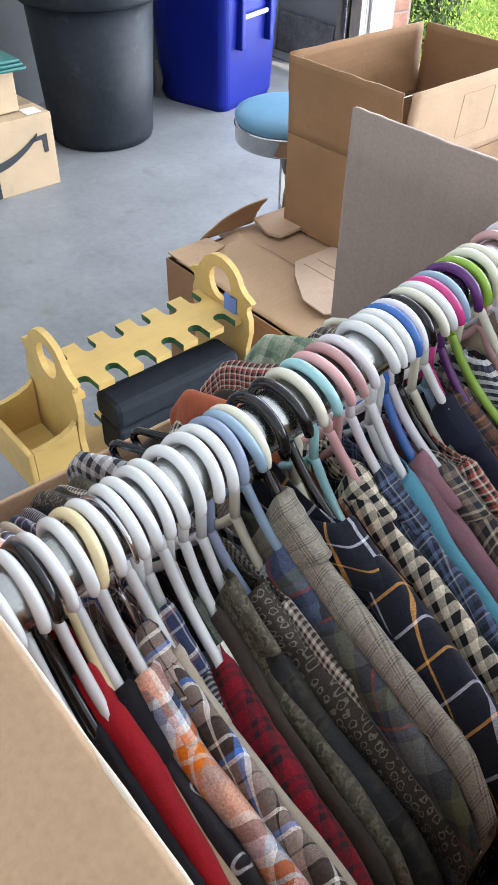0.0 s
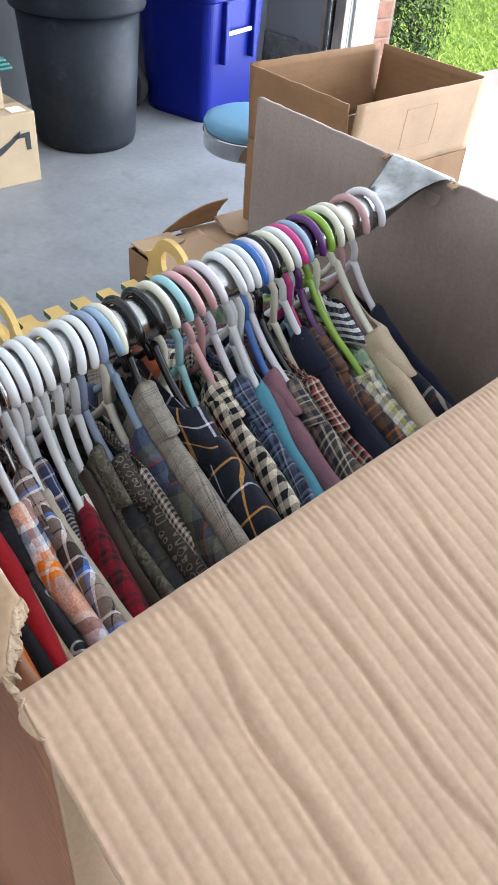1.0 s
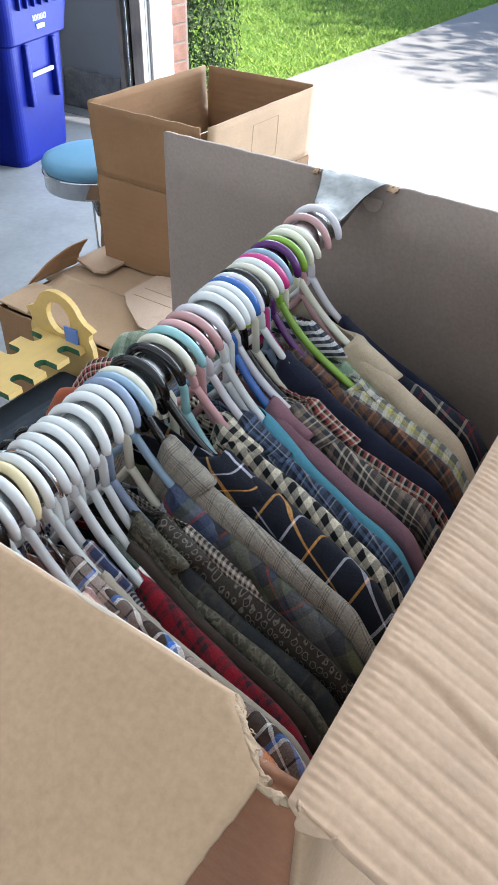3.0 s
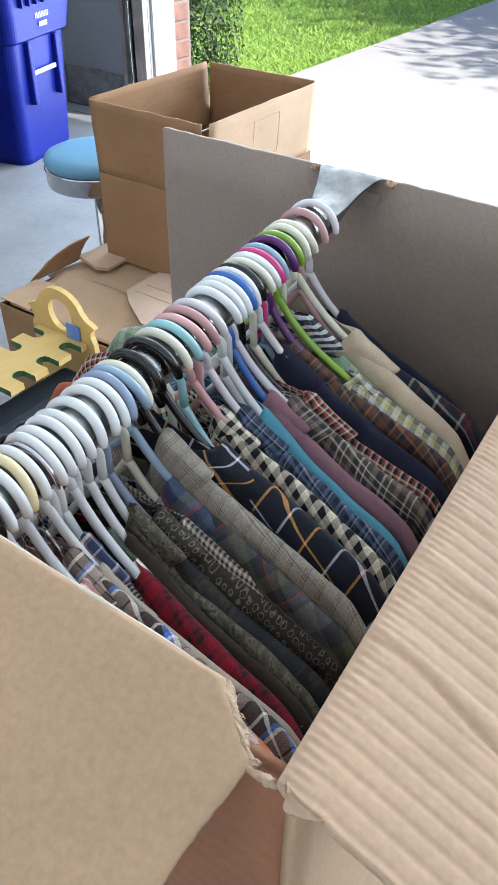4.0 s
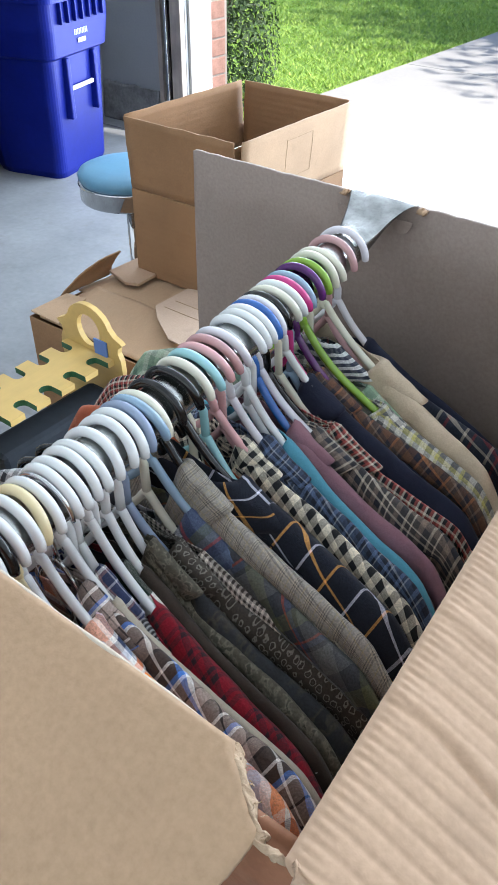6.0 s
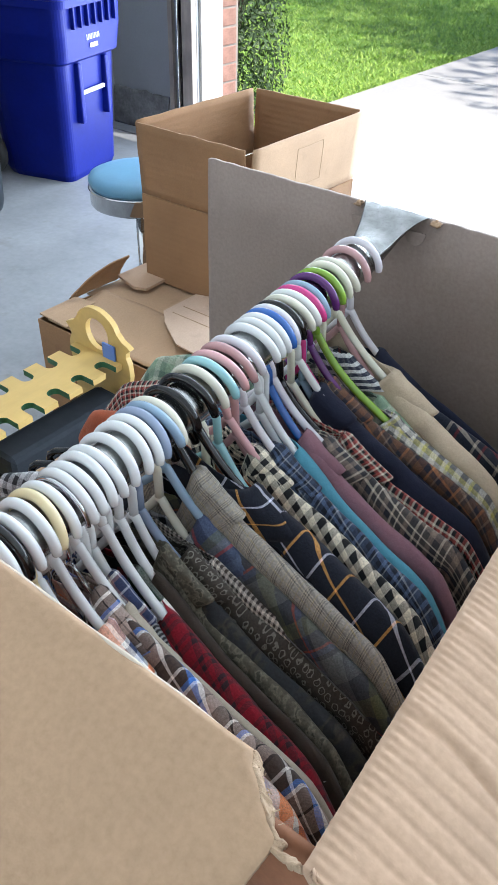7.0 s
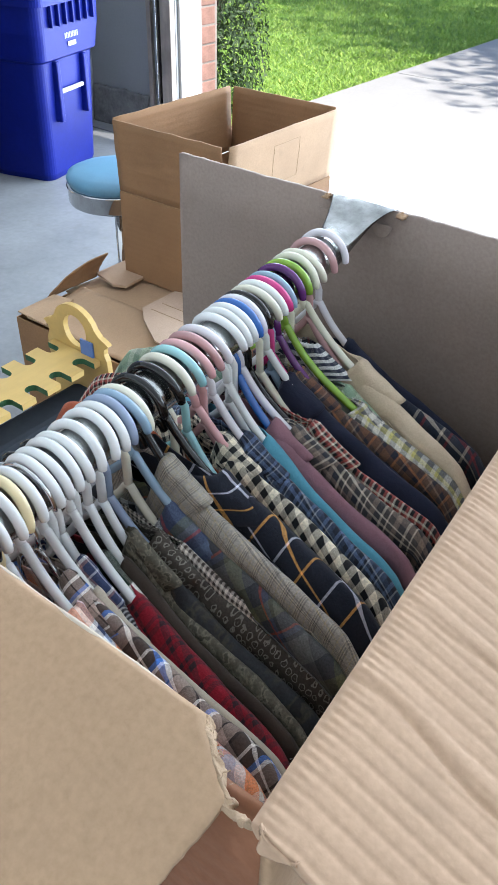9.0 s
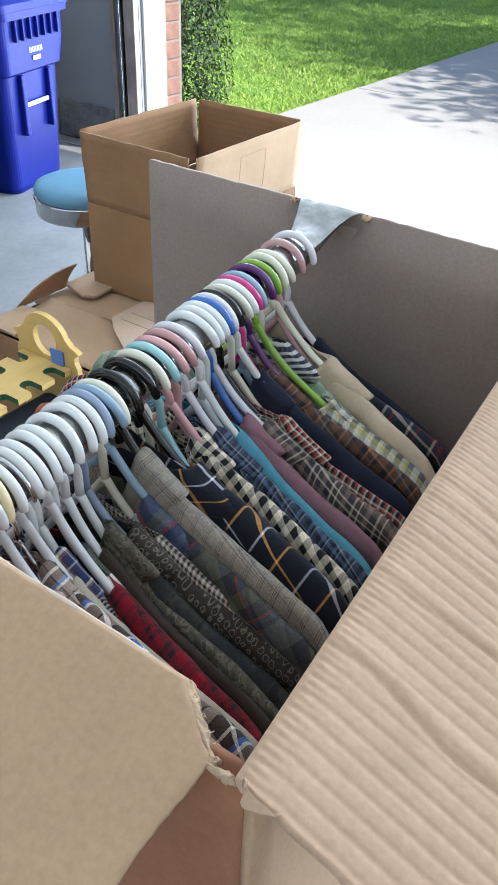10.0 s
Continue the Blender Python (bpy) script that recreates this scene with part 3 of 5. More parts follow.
W, K, NV = (0.72, 0.70, 0.66), (0.014, 0.014, 0.016), (0.011, 0.013, 0.022)
CLOTHS = {
    "orange": cloth("orange_cotton", [(0, (0.62, 0.17, 0.03))]),
    "black": cloth("black_cotton", [(0, (0.013, 0.013, 0.017))]),
    "crimson": cloth("crimson_cotton", [(0, (0.34, 0.0085, 0.0153))]),
    "tan": cloth("tan_cotton", [(0, (0.42, 0.32, 0.22))]),
    "navy": cloth("navy_cotton", [(0, (0.014, 0.017, 0.036))]),
    "beige": cloth("beige_cotton", [(0, (0.46, 0.41, 0.33))]),
    "figured": motif_cloth("black_figured_print", (0.011, 0.012, 0.017), (0.42, 0.42, 0.44), 26, size=0.36),
    "brown": cloth("dark_brown_cotton", [(0, (0.042, 0.031, 0.024))]),
    "teal": cloth("teal_cotton", [(0, (0.085, 0.29, 0.385))]),
    "plum": cloth("plum_cotton", [(0, (0.247, 0.124, 0.15))]),
    "khaki": cloth("khaki_cotton", [(0, (0.575, 0.46, 0.333))]),
    "green": cloth("dark_green_cotton", [(0, (0.063, 0.084, 0.0672))]),
    "orangeplaid": cloth("orange_blue_plaid", [(0, (0.78, 0.42, 0.30)), (0.26, (0.85, 0.80, 0.76)), (0.33, (0.035, 0.05, 0.11)), (0.46, (0.42, 0.50, 0.66)), (0.58, (0.90, 0.88, 0.88)), (0.66, (0.92, 0.24, 0.02)), (0.76, (0.90, 0.80, 0.72)), (0.80, (0.92, 0.24, 0.02)), (0.86, (0.60, 0.38, 0.32))], period=0.062),
    "brownblue": cloth("brown_blue_plaid", [(0, (0.075, 0.055, 0.048)), (0.20, (0.92, 0.90, 0.86)), (0.25, (0.065, 0.048, 0.042)), (0.40, (0.08, 0.24, 0.72)), (0.47, (0.95, 0.95, 0.95)), (0.52, (0.30, 0.235, 0.205)), (0.72, (0.03, 0.025, 0.025)), (0.75, (0.42, 0.33, 0.29)), (0.95, (0.03, 0.025, 0.025))], period=0.042),
    "bluewhite": cloth("navy_white_check", [(0, (0.025, 0.04, 0.10)), (0.40, W), (0.48, (0.25, 0.14, 0.13)), (0.54, (0.03, 0.04, 0.09)), (0.80, (0.45, 0.45, 0.5)), (0.86, (0.03, 0.04, 0.09))], period=0.030),
    "rust": cloth("rust_cotton", [(0, (0.36, 0.085, 0.035))]),
    "rugby": cloth("green_cream_stripe", [(0, (0.015, 0.03, 0.02)), (0.6, W), (0.8, (0.09, 0.02, 0.05))], period=0.10, balance=0.0),
    "redtartan": cloth("red_green_tartan", [(0, (0.20, 0.006, 0.016)), (0.40, (0.025, 0.010, 0.016)), (0.56, (0.17, 0.006, 0.014)), (0.70, (0.022, 0.012, 0.016)), (0.90, (0.20, 0.006, 0.016))], period=0.017),
    "camo": motif_cloth("olive_print", (0.055, 0.050, 0.036), (0.17, 0.155, 0.115), 140, False),
    "floral": motif_cloth("dark_floral_print", (0.015, 0.017, 0.020), (0.050, 0.045, 0.035), 70, False),
    "paisley": motif_cloth("paisley_print", (0.050, 0.040, 0.032), (0.21, 0.20, 0.17), 160),
    "hound": cloth("houndstooth", [(0, (0.06, 0.048, 0.042)), (0.5, (0.66, 0.6, 0.528))], period=0.0042),
    "greyblock": cloth("grey_olive_block_plaid", [(0, (0.125, 0.130, 0.128)), (0.30, (0.045, 0.048, 0.055)), (0.52, (0.105, 0.112, 0.062)), (0.70, (0.038, 0.042, 0.050)), (0.86, (0.30, 0.055, 0.035)), (0.89, (0.060, 0.075, 0.125)), (0.95, (0.045, 0.048, 0.055))], period=0.060),
    "bluestripe": cloth("blue_grey_stripe", [(0, (0.06, 0.08, 0.15)), (0.28, (0.13, 0.15, 0.09)), (0.46, (0.18, 0.19, 0.20)), (0.60, (0.45, 0.07, 0.045)), (0.66, (0.05, 0.065, 0.12)), (0.84, (0.09, 0.125, 0.20))], period=0.05),
    "glen": cloth("taupe_glen_check", [(0, (0.38, 0.33, 0.26)), (0.06, (0.12, 0.11, 0.1)), (0.12, (0.38, 0.33, 0.26)), (0.18, (0.12, 0.11, 0.1)), (0.24, (0.33, 0.3, 0.26)), (0.30, (0.12, 0.11, 0.1)), (0.38, (0.3, 0.275, 0.24)), (0.70, (0.34, 0.28, 0.15)), (0.75, (0.29, 0.265, 0.235))], period=0.013),
    "window": cloth("navy_windowpane", [(0, NV), (0.40, (0.70, 0.70, 0.82)), (0.445, NV), (0.88, (0.80, 0.40, 0.11)), (0.925, NV)], period=0.044),
    "buffalo": cloth("black_cream_check", [(0, K), (0.5, (0.72, 0.648, 0.518))], period=0.0115),
    "bluecheck": cloth("blue_black_check", [(0, (0.020, 0.024, 0.038)), (0.30, (0.11, 0.16, 0.28)), (0.50, (0.018, 0.022, 0.036)), (0.66, (0.30, 0.32, 0.36)), (0.74, (0.05, 0.07, 0.12))], period=0.0145),
    "tartan": cloth("grey_tartan", [(0, (0.025, 0.028, 0.038)), (0.25, (0.52, 0.46, 0.37)), (0.34, (0.05, 0.045, 0.045)), (0.52, (0.60, 0.54, 0.44)), (0.58, (0.07, 0.062, 0.06)), (0.80, (0.24, 0.185, 0.15))], period=0.024),
    "redhound": cloth("red_cream_houndstooth", [(0, (0.36, 0.075, 0.065)), (0.35, (0.62, 0.57, 0.47)), (0.6, K)], period=0.0075),
    "rustplaid": cloth("rust_navy_plaid", [(0, (0.13, 0.065, 0.040)), (0.30, (0.02, 0.022, 0.035)), (0.50, (0.34, 0.14, 0.06)), (0.58, (0.10, 0.06, 0.045)), (0.80, (0.22, 0.16, 0.12)), (0.86, (0.03, 0.03, 0.04))], period=0.026),
    "yellowcheck": cloth("yellow_grey_check", [(0, (0.10, 0.10, 0.10)), (0.25, (0.62, 0.60, 0.54)), (0.40, (0.50, 0.46, 0.16)), (0.52, (0.14, 0.14, 0.14)), (0.75, (0.60, 0.58, 0.52))], period=0.026),
    "stripe": cloth("white_navy_stripe", [(0, (0.60, 0.60, 0.60)), (0.5, (0.03, 0.035, 0.06))], period=0.010, balance=0.0),
    "navyred": cloth("navy_red_plaid", [(0, (0.02, 0.025, 0.04)), (0.40, (0.45, 0.40, 0.33)), (0.50, (0.03, 0.035, 0.05)), (0.70, (0.20, 0.03, 0.035)), (0.80, (0.03, 0.035, 0.05))], period=0.028),
    "pinstripe": cloth("grey_pinstripe", [(0, (0.035, 0.035, 0.04)), (0.55, (0.30, 0.30, 0.31))], period=0.0032, balance=0.0),
    "gingham": cloth("black_white_gingham", [(0, (0.02, 0.022, 0.028)), (0.5, (0.55, 0.56, 0.58))], period=0.015),
    "greenplaid": cloth("soft_green_plaid", [(0, (0.24, 0.336, 0.228)), (0.4, (0.42, 0.456, 0.36)), (0.7, (0.12, 0.192, 0.144))], period=0.03),
}
# hanger, cloth, x where the collar begins, y of the shoulder line there and at x = 0.15, lift over the common line,
# half thickness, collar cloth ("-": none), turn of the cloth's pattern, label
SHIRTS = [
    (0, "black", 0.050, -0.572, -0.570, 0.000, 0.007, "-", 0.0, "plain black cotton shirt"),
    (1, "orange", 0.050, -0.562, -0.560, 0.000, 0.008, "-", 0.0, "plain bright orange cotton shirt"),
    (2, "black", 0.045, -0.553, -0.551, 0.002, 0.006, "", 0.0, "plain black cotton shirt with a collar"),
    (3, "crimson", 0.054, -0.5425, -0.5415, 0.004, 0.0105, "", 0.0, "plain crimson red cotton shirt"),
    (5, "tan", 0.070, -0.5335, -0.5325, -0.005, 0.006, "-", 0.0, "plain tan cotton shirt"),
    (4, "figured", 0.080, -0.527, -0.5255, -0.004, 0.0085, "black", 0.0, "black cotton shirt with small white figures"),
    (6, "orangeplaid", 0.082, -0.511, -0.509, 0.000, 0.0100, "", 0.55, "orange, white and navy plaid cotton shirt"),
    (7, "brownblue", 0.060, -0.4965, -0.4915, 0.003, 0.0095, "", 0.38, "brown plaid shirt with blue and white lines"),
    (8, "beige", 0.080, -0.4880, -0.485, -0.002, 0.0055, "", 0.0, "plain beige cotton shirt with a soft collar"),
    (9, "bluewhite", 0.030, -0.482, -0.479, -0.026, 0.0065, "", 0.15, "navy and white checked shirt"),
    (10, "pinstripe", 0.085, -0.4775, -0.478, -0.018, 0.006, "-", 0.2, "dark grey pinstriped shirt"),
    (11, "redtartan", 0.098, -0.4665, -0.469, -0.005, 0.0110, "-", 0.25, "red and green tartan flannel shirt"),
    (12, "black", 0.058, -0.4595, -0.458, -0.024, 0.0065, "rugby", 0.0, "dark shirt with a cream and plum striped collar"),
    (13, "brown", 0.070, -0.4500, -0.453, -0.014, 0.0075, "-", 0.0, "plain dark brown shirt"),
    (14, "camo", 0.064, -0.4335, -0.437, -0.022, 0.0065, "", 0.0, "olive printed shirt"),
    (14, "floral", 0.105, -0.4300, -0.427, -0.026, 0.0095, "-", 0.0, "dark floral printed shirt"),
    (15, "paisley", 0.076, -0.4180, -0.4060, -0.022, 0.0095, "", 0.3, "dark brown shirt with small pale paisley figures"),
    (15, "hound", 0.090, -0.4060, -0.3985, -0.015, 0.0045, "-", 0.0, "fine black and cream houndstooth shirt"),
    (17, "gingham", 0.060, -0.3990, -0.394, -0.026, 0.0065, "-", 0.2, "black and white gingham shirt"),
    (16, "greyblock", 0.066, -0.3905, -0.3905, 0.003, 0.0080, "bluestripe", 0.6, "grey and olive block plaid shirt with striped collar"),
    (17, "bluestripe", 0.080, -0.3840, -0.384, -0.010, 0.0045, "-", 0.5, "blue and grey striped shirt with red lines"),
    (18, "glen", 0.036, -0.3775, -0.3775, 0.017, 0.0105, "", 0.12, "taupe glen check shirt"),
    (19, "window", 0.084, -0.3490, -0.3480, 0.027, 0.0165, "", 0.30, "navy shirt with white and orange windowpane lines"),
    (21, "rust", 0.070, -0.3240, -0.334, -0.022, 0.0075, "-", 0.0, "plain rust orange cotton shirt"),
    (22, "buffalo", 0.044, -0.3000, -0.3035, -0.004, 0.0105, "", 0.35, "black and cream checked flannel shirt"),
    (24, "bluecheck", 0.056, -0.2800, -0.2830, -0.006, 0.0090, "", 0.2, "blue and black checked shirt"),
    (25, "teal", 0.069, -0.2620, -0.2720, -0.006, 0.0100, "-", 0.0, "plain teal cotton shirt"),
    (28, "plum", 0.062, -0.2440, -0.2510, -0.008, 0.0095, "", 0.0, "plain plum cotton shirt"),
    (29, "tartan", 0.080, -0.2310, -0.2265, -0.003, 0.0095, "", 0.15, "grey and black tartan flannel shirt"),
    (30, "redhound", 0.088, -0.2130, -0.2060, -0.013, 0.0050, "", 0.0, "red and cream houndstooth shirt"),
    (31, "greenplaid", 0.060, -0.1960, -0.2000, -0.026, 0.0065, "-", 0.3, "soft green plaid shirt"),
    (32, "navy", 0.032, -0.1860, -0.1830, -0.006, 0.0105, "", 0.0, "plain navy cotton shirt"),
    (33, "navy", 0.060, -0.1760, -0.1740, -0.016, 0.0065, "-", 0.0, "plain navy cotton shirt"),
    (35, "rustplaid", 0.036, -0.1680, -0.1640, -0.002, 0.0085, "", 0.3, "rust and navy plaid flannel shirt"),
    (36, "yellowcheck", 0.105, -0.1530, -0.1520, 0.004, 0.0090, "", 0.0, "yellow and grey checked shirt"),
    (37, "green", 0.078, -0.1400, -0.1370, -0.014, 0.0075, "greenplaid", 0.0, "dark green shirt with a checked collar"),
    (37, "stripe", 0.026, -0.1270, -0.1290, -0.024, 0.0050, "", 0.0, "white and navy striped shirt"),
    (38, "khaki", 0.080, -0.1180, -0.1270, 0.012, 0.0115, "", 0.0, "plain khaki shirt with an open collar"),
    (39, "tartan", 0.070, -0.1080, -0.1120, -0.012, 0.0065, "-", 0.2, "grey and black tartan flannel shirt"),
    (39, "navyred", 0.078, -0.1050, -0.0970, 0.002, 0.0090, "navy", 0.2, "navy and red plaid flannel shirt"),
    (40, "navy", 0.045, -0.0850, -0.0820, -0.002, 0.0070, "", 0.0, "plain navy cotton shirt"),
    (20, "brown", 0.070, -0.3370, -0.3380, -0.036, 0.0060, "-", 0.0, "plain dark brown shirt"),
    (23, "bluecheck", 0.070, -0.2920, -0.2930, -0.030, 0.0060, "-", 0.2, "blue and black checked shirt"),
    (26, "plum", 0.065, -0.2560, -0.2600, -0.030, 0.0060, "-", 0.0, "plain plum cotton shirt"),
    (27, "brown", 0.065, -0.2430, -0.2400, -0.034, 0.0060, "-", 0.0, "plain dark brown shirt"),
    (34, "black", 0.065, -0.1760, -0.1720, -0.036, 0.0060, "-", 0.0, "plain black cotton shirt")]
SHOULDER_END = 0.200


# shirts whose collar stands up while the shoulder is tucked below its neighbours
LEFT_LIFT = {"rust": 0.022, "redhound": 0.022, "greenplaid": 0.032, "gingham": 0.016, "window": -0.03, "glen": -0.02}
NECK_LIFT = {"glen": 0.024, "khaki": 0.016, "redhound": -0.001, "paisley": -0.003, "hound": -0.004, "window": 0.024, "bluewhite": 0.000, "camo": -0.004, "stripe": 0.002, "green": -0.002, "brownblue": 0.000}


class Hang:
    """Where one hanger and its shirt hang: q is the distance from the rod, to the right or to the left."""

    def __init__(self, i):
        k, self.cloth, self.x_neck, self.y_neck, y15, self.lift, self.half, self.collar, self.bias, self.label = SHIRTS[i]
        self.colour, self.hook_y = HANGERS[k]
        self.hx, self.hz = rod_x(self.hook_y), rod_z(self.hook_y) - 0.0032
        self.neck = max(0.022, self.x_neck - self.hx)
        self.run = (y15 - self.y_neck) / (0.15 - self.x_neck)
        self.seed = i + 1.0
        self.sag = 0.018 if self.colour == "chrome" else 0.0            # thin wire sags below the cloth
        self.high = NECK_LIFT.get(self.cloth, 0.55 * self.lift)
        self.face = 1 if self.cloth in ("window", "stripe") else -1     # where the open front looks
        self.back_dip = 0.003 if self.face > 0 else 0.016

    def lean(self):
        """The hook tips over a little towards the side where its shirt hangs."""
        return max(-0.26, min(0.26, (self.y(0) - self.hook_y) / 0.085))

    def arm_y(self, q):
        end = self.hook_y + (2 * HOOK_R + 0.016) * math.sin(self.lean())
        return self.y(q) + (end - self.y(0)) * math.exp(-abs(q) / 0.028)

    def y(self, q):
        return self.y_neck + self.run * (self.hx + q - self.x_neck)

    def line(self, q):
        """Height of the hanger's arm."""
        return 1.066 - 0.42 * self.hx - (0.42 * q if q > 0 else -0.47 * q) + min(self.lift, 0.016) - 0.004 + 0.034 * math.exp(-abs(q) / 0.028) - self.sag

    def top(self, q):
        """Height of the cloth over the shoulder: nearly straight, falling over at the end."""
        k = min(1.0, max(0.0, abs(q) - self.neck) / 0.05)
        fall = max(0.0, abs(q) - SHOULDER_END + 0.015)
        soft = 0.0044 * nz(q * 11, self.seed * 1.9, 1) + 0.0018 * nz(q * 29, self.seed, 3)
        return 1.073 - 0.42 * self.hx - (0.42 * q if q > 0 else -0.47 * q) + ((self.high + (self.lift - self.high) * k) if q > 0 else LEFT_LIFT.get(self.cloth, -0.006) * k + self.high * (1 - k)) + soft - 9.0 * fall * fall


def hanger_frame(h, r):
    """Stem, bell-shaped neck, two sloping shoulders, rounded tips and a straight bar below."""
    pts = [(q, h.line(q)) for q in (0.0022, 0.005, 0.0085, 0.013, 0.019, 0.026, 0.036, 0.05, 0.08, 0.12, 0.16, 0.195)]
    z = h.line(0.2)
    pts += [(0.205, z - 0.006), (0.208, z - 0.014), (0.200, z - 0.022), (0.10, z - 0.024)]
    left = [(-q, h.line(-q) + (zz - h.line(q))) for q, zz in pts]
    loop = [Vector((q, h.arm_y(q) - h.hook_y, zz - h.hz)) for q, zz in pts + left[::-1]]
    return add_tube(bmesh.new(), loop, r, 10, closed=True)

def hanger_hook(h, r):
    """An open ring over the rod that tips over with its shirt and runs down into the stem."""
    tip = Matrix.Translation((0, 0, HOOK_R)) @ Matrix.Rotation(h.lean(), 4, "X") @ Matrix.Rotation(radians(3 + 5 * nz(h.seed * 1.7, 2, 2)), 4, "Z") @ Matrix.Translation((0, 0, -HOOK_R))
    pts = [tip @ Vector((HOOK_R * math.cos(a), 0, HOOK_R * math.sin(a))) for a in (radians(2 + 236 * k / 24) for k in range(25))]
    pts += [tip @ Vector(p) for p in ((-0.0085, 0, -HOOK_R - 0.0005), (-0.0035, 0, -HOOK_R - 0.0050), (-0.0008, 0, -HOOK_R - 0.0105))]
    foot = Vector((0, h.arm_y(0) - h.hook_y, min(h.line(0) - h.hz - 0.001, pts[-1].z - 0.004)))
    pts += [pts[-1].lerp(foot, 0.5), foot]
    return add_tube(bmesh.new(), pts, r, 12, radii=[r * 0.86] + [r] * (len(pts) - 1))


DROPS = [0.0, 0.0012, 0.003, 0.0055, 0.009, 0.0135, 0.019, 0.026, 0.034, 0.044, 0.058, 0.078, 0.11, 0.16, 0.24, 0.36]


def shirt_point(h, q, side, drop):
    """A point of the front (side -1) or back of a shirt, as far below its shoulder line as drop says."""
    open_neck = abs(q) < h.neck - 1e-6
    k = abs(q) / h.neck if open_neck else 1.0
    sleeve = max(0.0, abs(q) - SHOULDER_END) / 0.030
    fat = h.half * (1.0 + 0.45 * nz(q * 10, h.seed * 1.7, 2)) * (1 - 0.35 * sleeve)
    wander = 0.0050 * nz(q * 8, h.seed, 4) + 0.0014 * nz(q * 25, h.seed, 8)
    dip = (0.075 if side == h.face else h.back_dip) * (1 - k * k)
    gape = fat * (1 - k * k) ** 0.5 * 0.9
    s = min(1.0, drop / (1.9 * fat))
    w = max(gape, fat * (1 - (1 - s) ** 2) ** 0.62) + 0.035 * min(drop, 0.15)
    deep = min(1.0, max(0.0, drop - 0.008) / 0.025)
    drag = nz((q - side * 0.7 * drop) * 15, h.seed * 2.3 + side, drop * 5)
    pleat = nz((q + side * 0.45 * drop) * 21, h.seed * 4.7 + side, 3)
    fold = deep * (0.0090 * nz(q * 9 + 0.6 * drop * 8, h.seed * 3.1, side * 2.0) - 0.0050 * math.exp(-((drag - 0.05) / 0.07) ** 2)
                   - 0.0030 * math.exp(-((pleat + 0.1) / 0.05) ** 2)) + 0.0014 * min(1, drop / 0.006) * nz(q * 34, drop * 40, h.seed)
    return Vector((q + 0.003 * nz(h.seed, q * 14, drop * 10), h.y(q) + wander + side * (w + fold) - h.hook_y, h.top(q) - dip - sleeve * 0.012 - drop - h.hz))


def shirt_body(h):
    """Front and back fall from the shoulder line; between the two neck points they part and dip."""
    cols = [h.neck + (SHOULDER_END + 0.012 - h.neck) * k / 44 for k in range(45)]
    cols += [cols[-1] + d for d in (0.007, 0.013, 0.018)]
    inner = [h.neck * k / 6 for k in range(6)]
    qs = [-q for q in cols[::-1]] + [-q for q in inner[:0:-1]] + inner + cols
    bm = bmesh.new()
    uvl = bm.loops.layers.uv.new("UVMap")
    uvs, sheets = {}, {-1: [], 1: []}
    ca, sa = math.cos(h.bias), math.sin(h.bias)
    for q in qs:
        shared = None
        for side in (-1, 1):
            col = []
            for drop in DROPS:
                if drop == 0.0 and shared is not None and abs(q) > h.neck - 1e-6:
                    col.append(shared)
                    continue
                v = bm.verts.new(shirt_point(h, q, side, drop))
                p, t = q + 0.003 * nz(q * 12, drop * 12, h.seed), side * drop + 0.003 * nz(q * 12, drop * 12, h.seed + 5)
                uvs[v] = (p * ca - t * sa + h.seed * 0.137, p * sa + t * ca + h.seed * 0.071)
                if drop == 0.0:
                    shared = v
                col.append(v)
            sheets[side].append(col)
    for side, grid in sheets.items():
        for a, b in zip(grid, grid[1:]):
            for j in range(len(DROPS) - 1):
                loop = (a[j], b[j], b[j + 1], a[j + 1])
                face = bm.faces.new(loop if side > 0 else loop[::-1])
                for l in face.loops:
                    l[uvl].uv = uvs[l.vert]
    return bm


def shirt_seam(h, side, drop):
    """The felled seam of the yoke, a fine raised line along the shoulder."""
    qs = [h.neck + 0.004 + (SHOULDER_END - h.neck) * k / 40 for k in range(41)]
    return add_tube(bmesh.new(), [shirt_point(h, q, side, drop + 0.004 * (q - h.neck) / 0.2) + Vector((0, side * 0.0002, 0.0002)) for q in qs], 0.00075, 5)


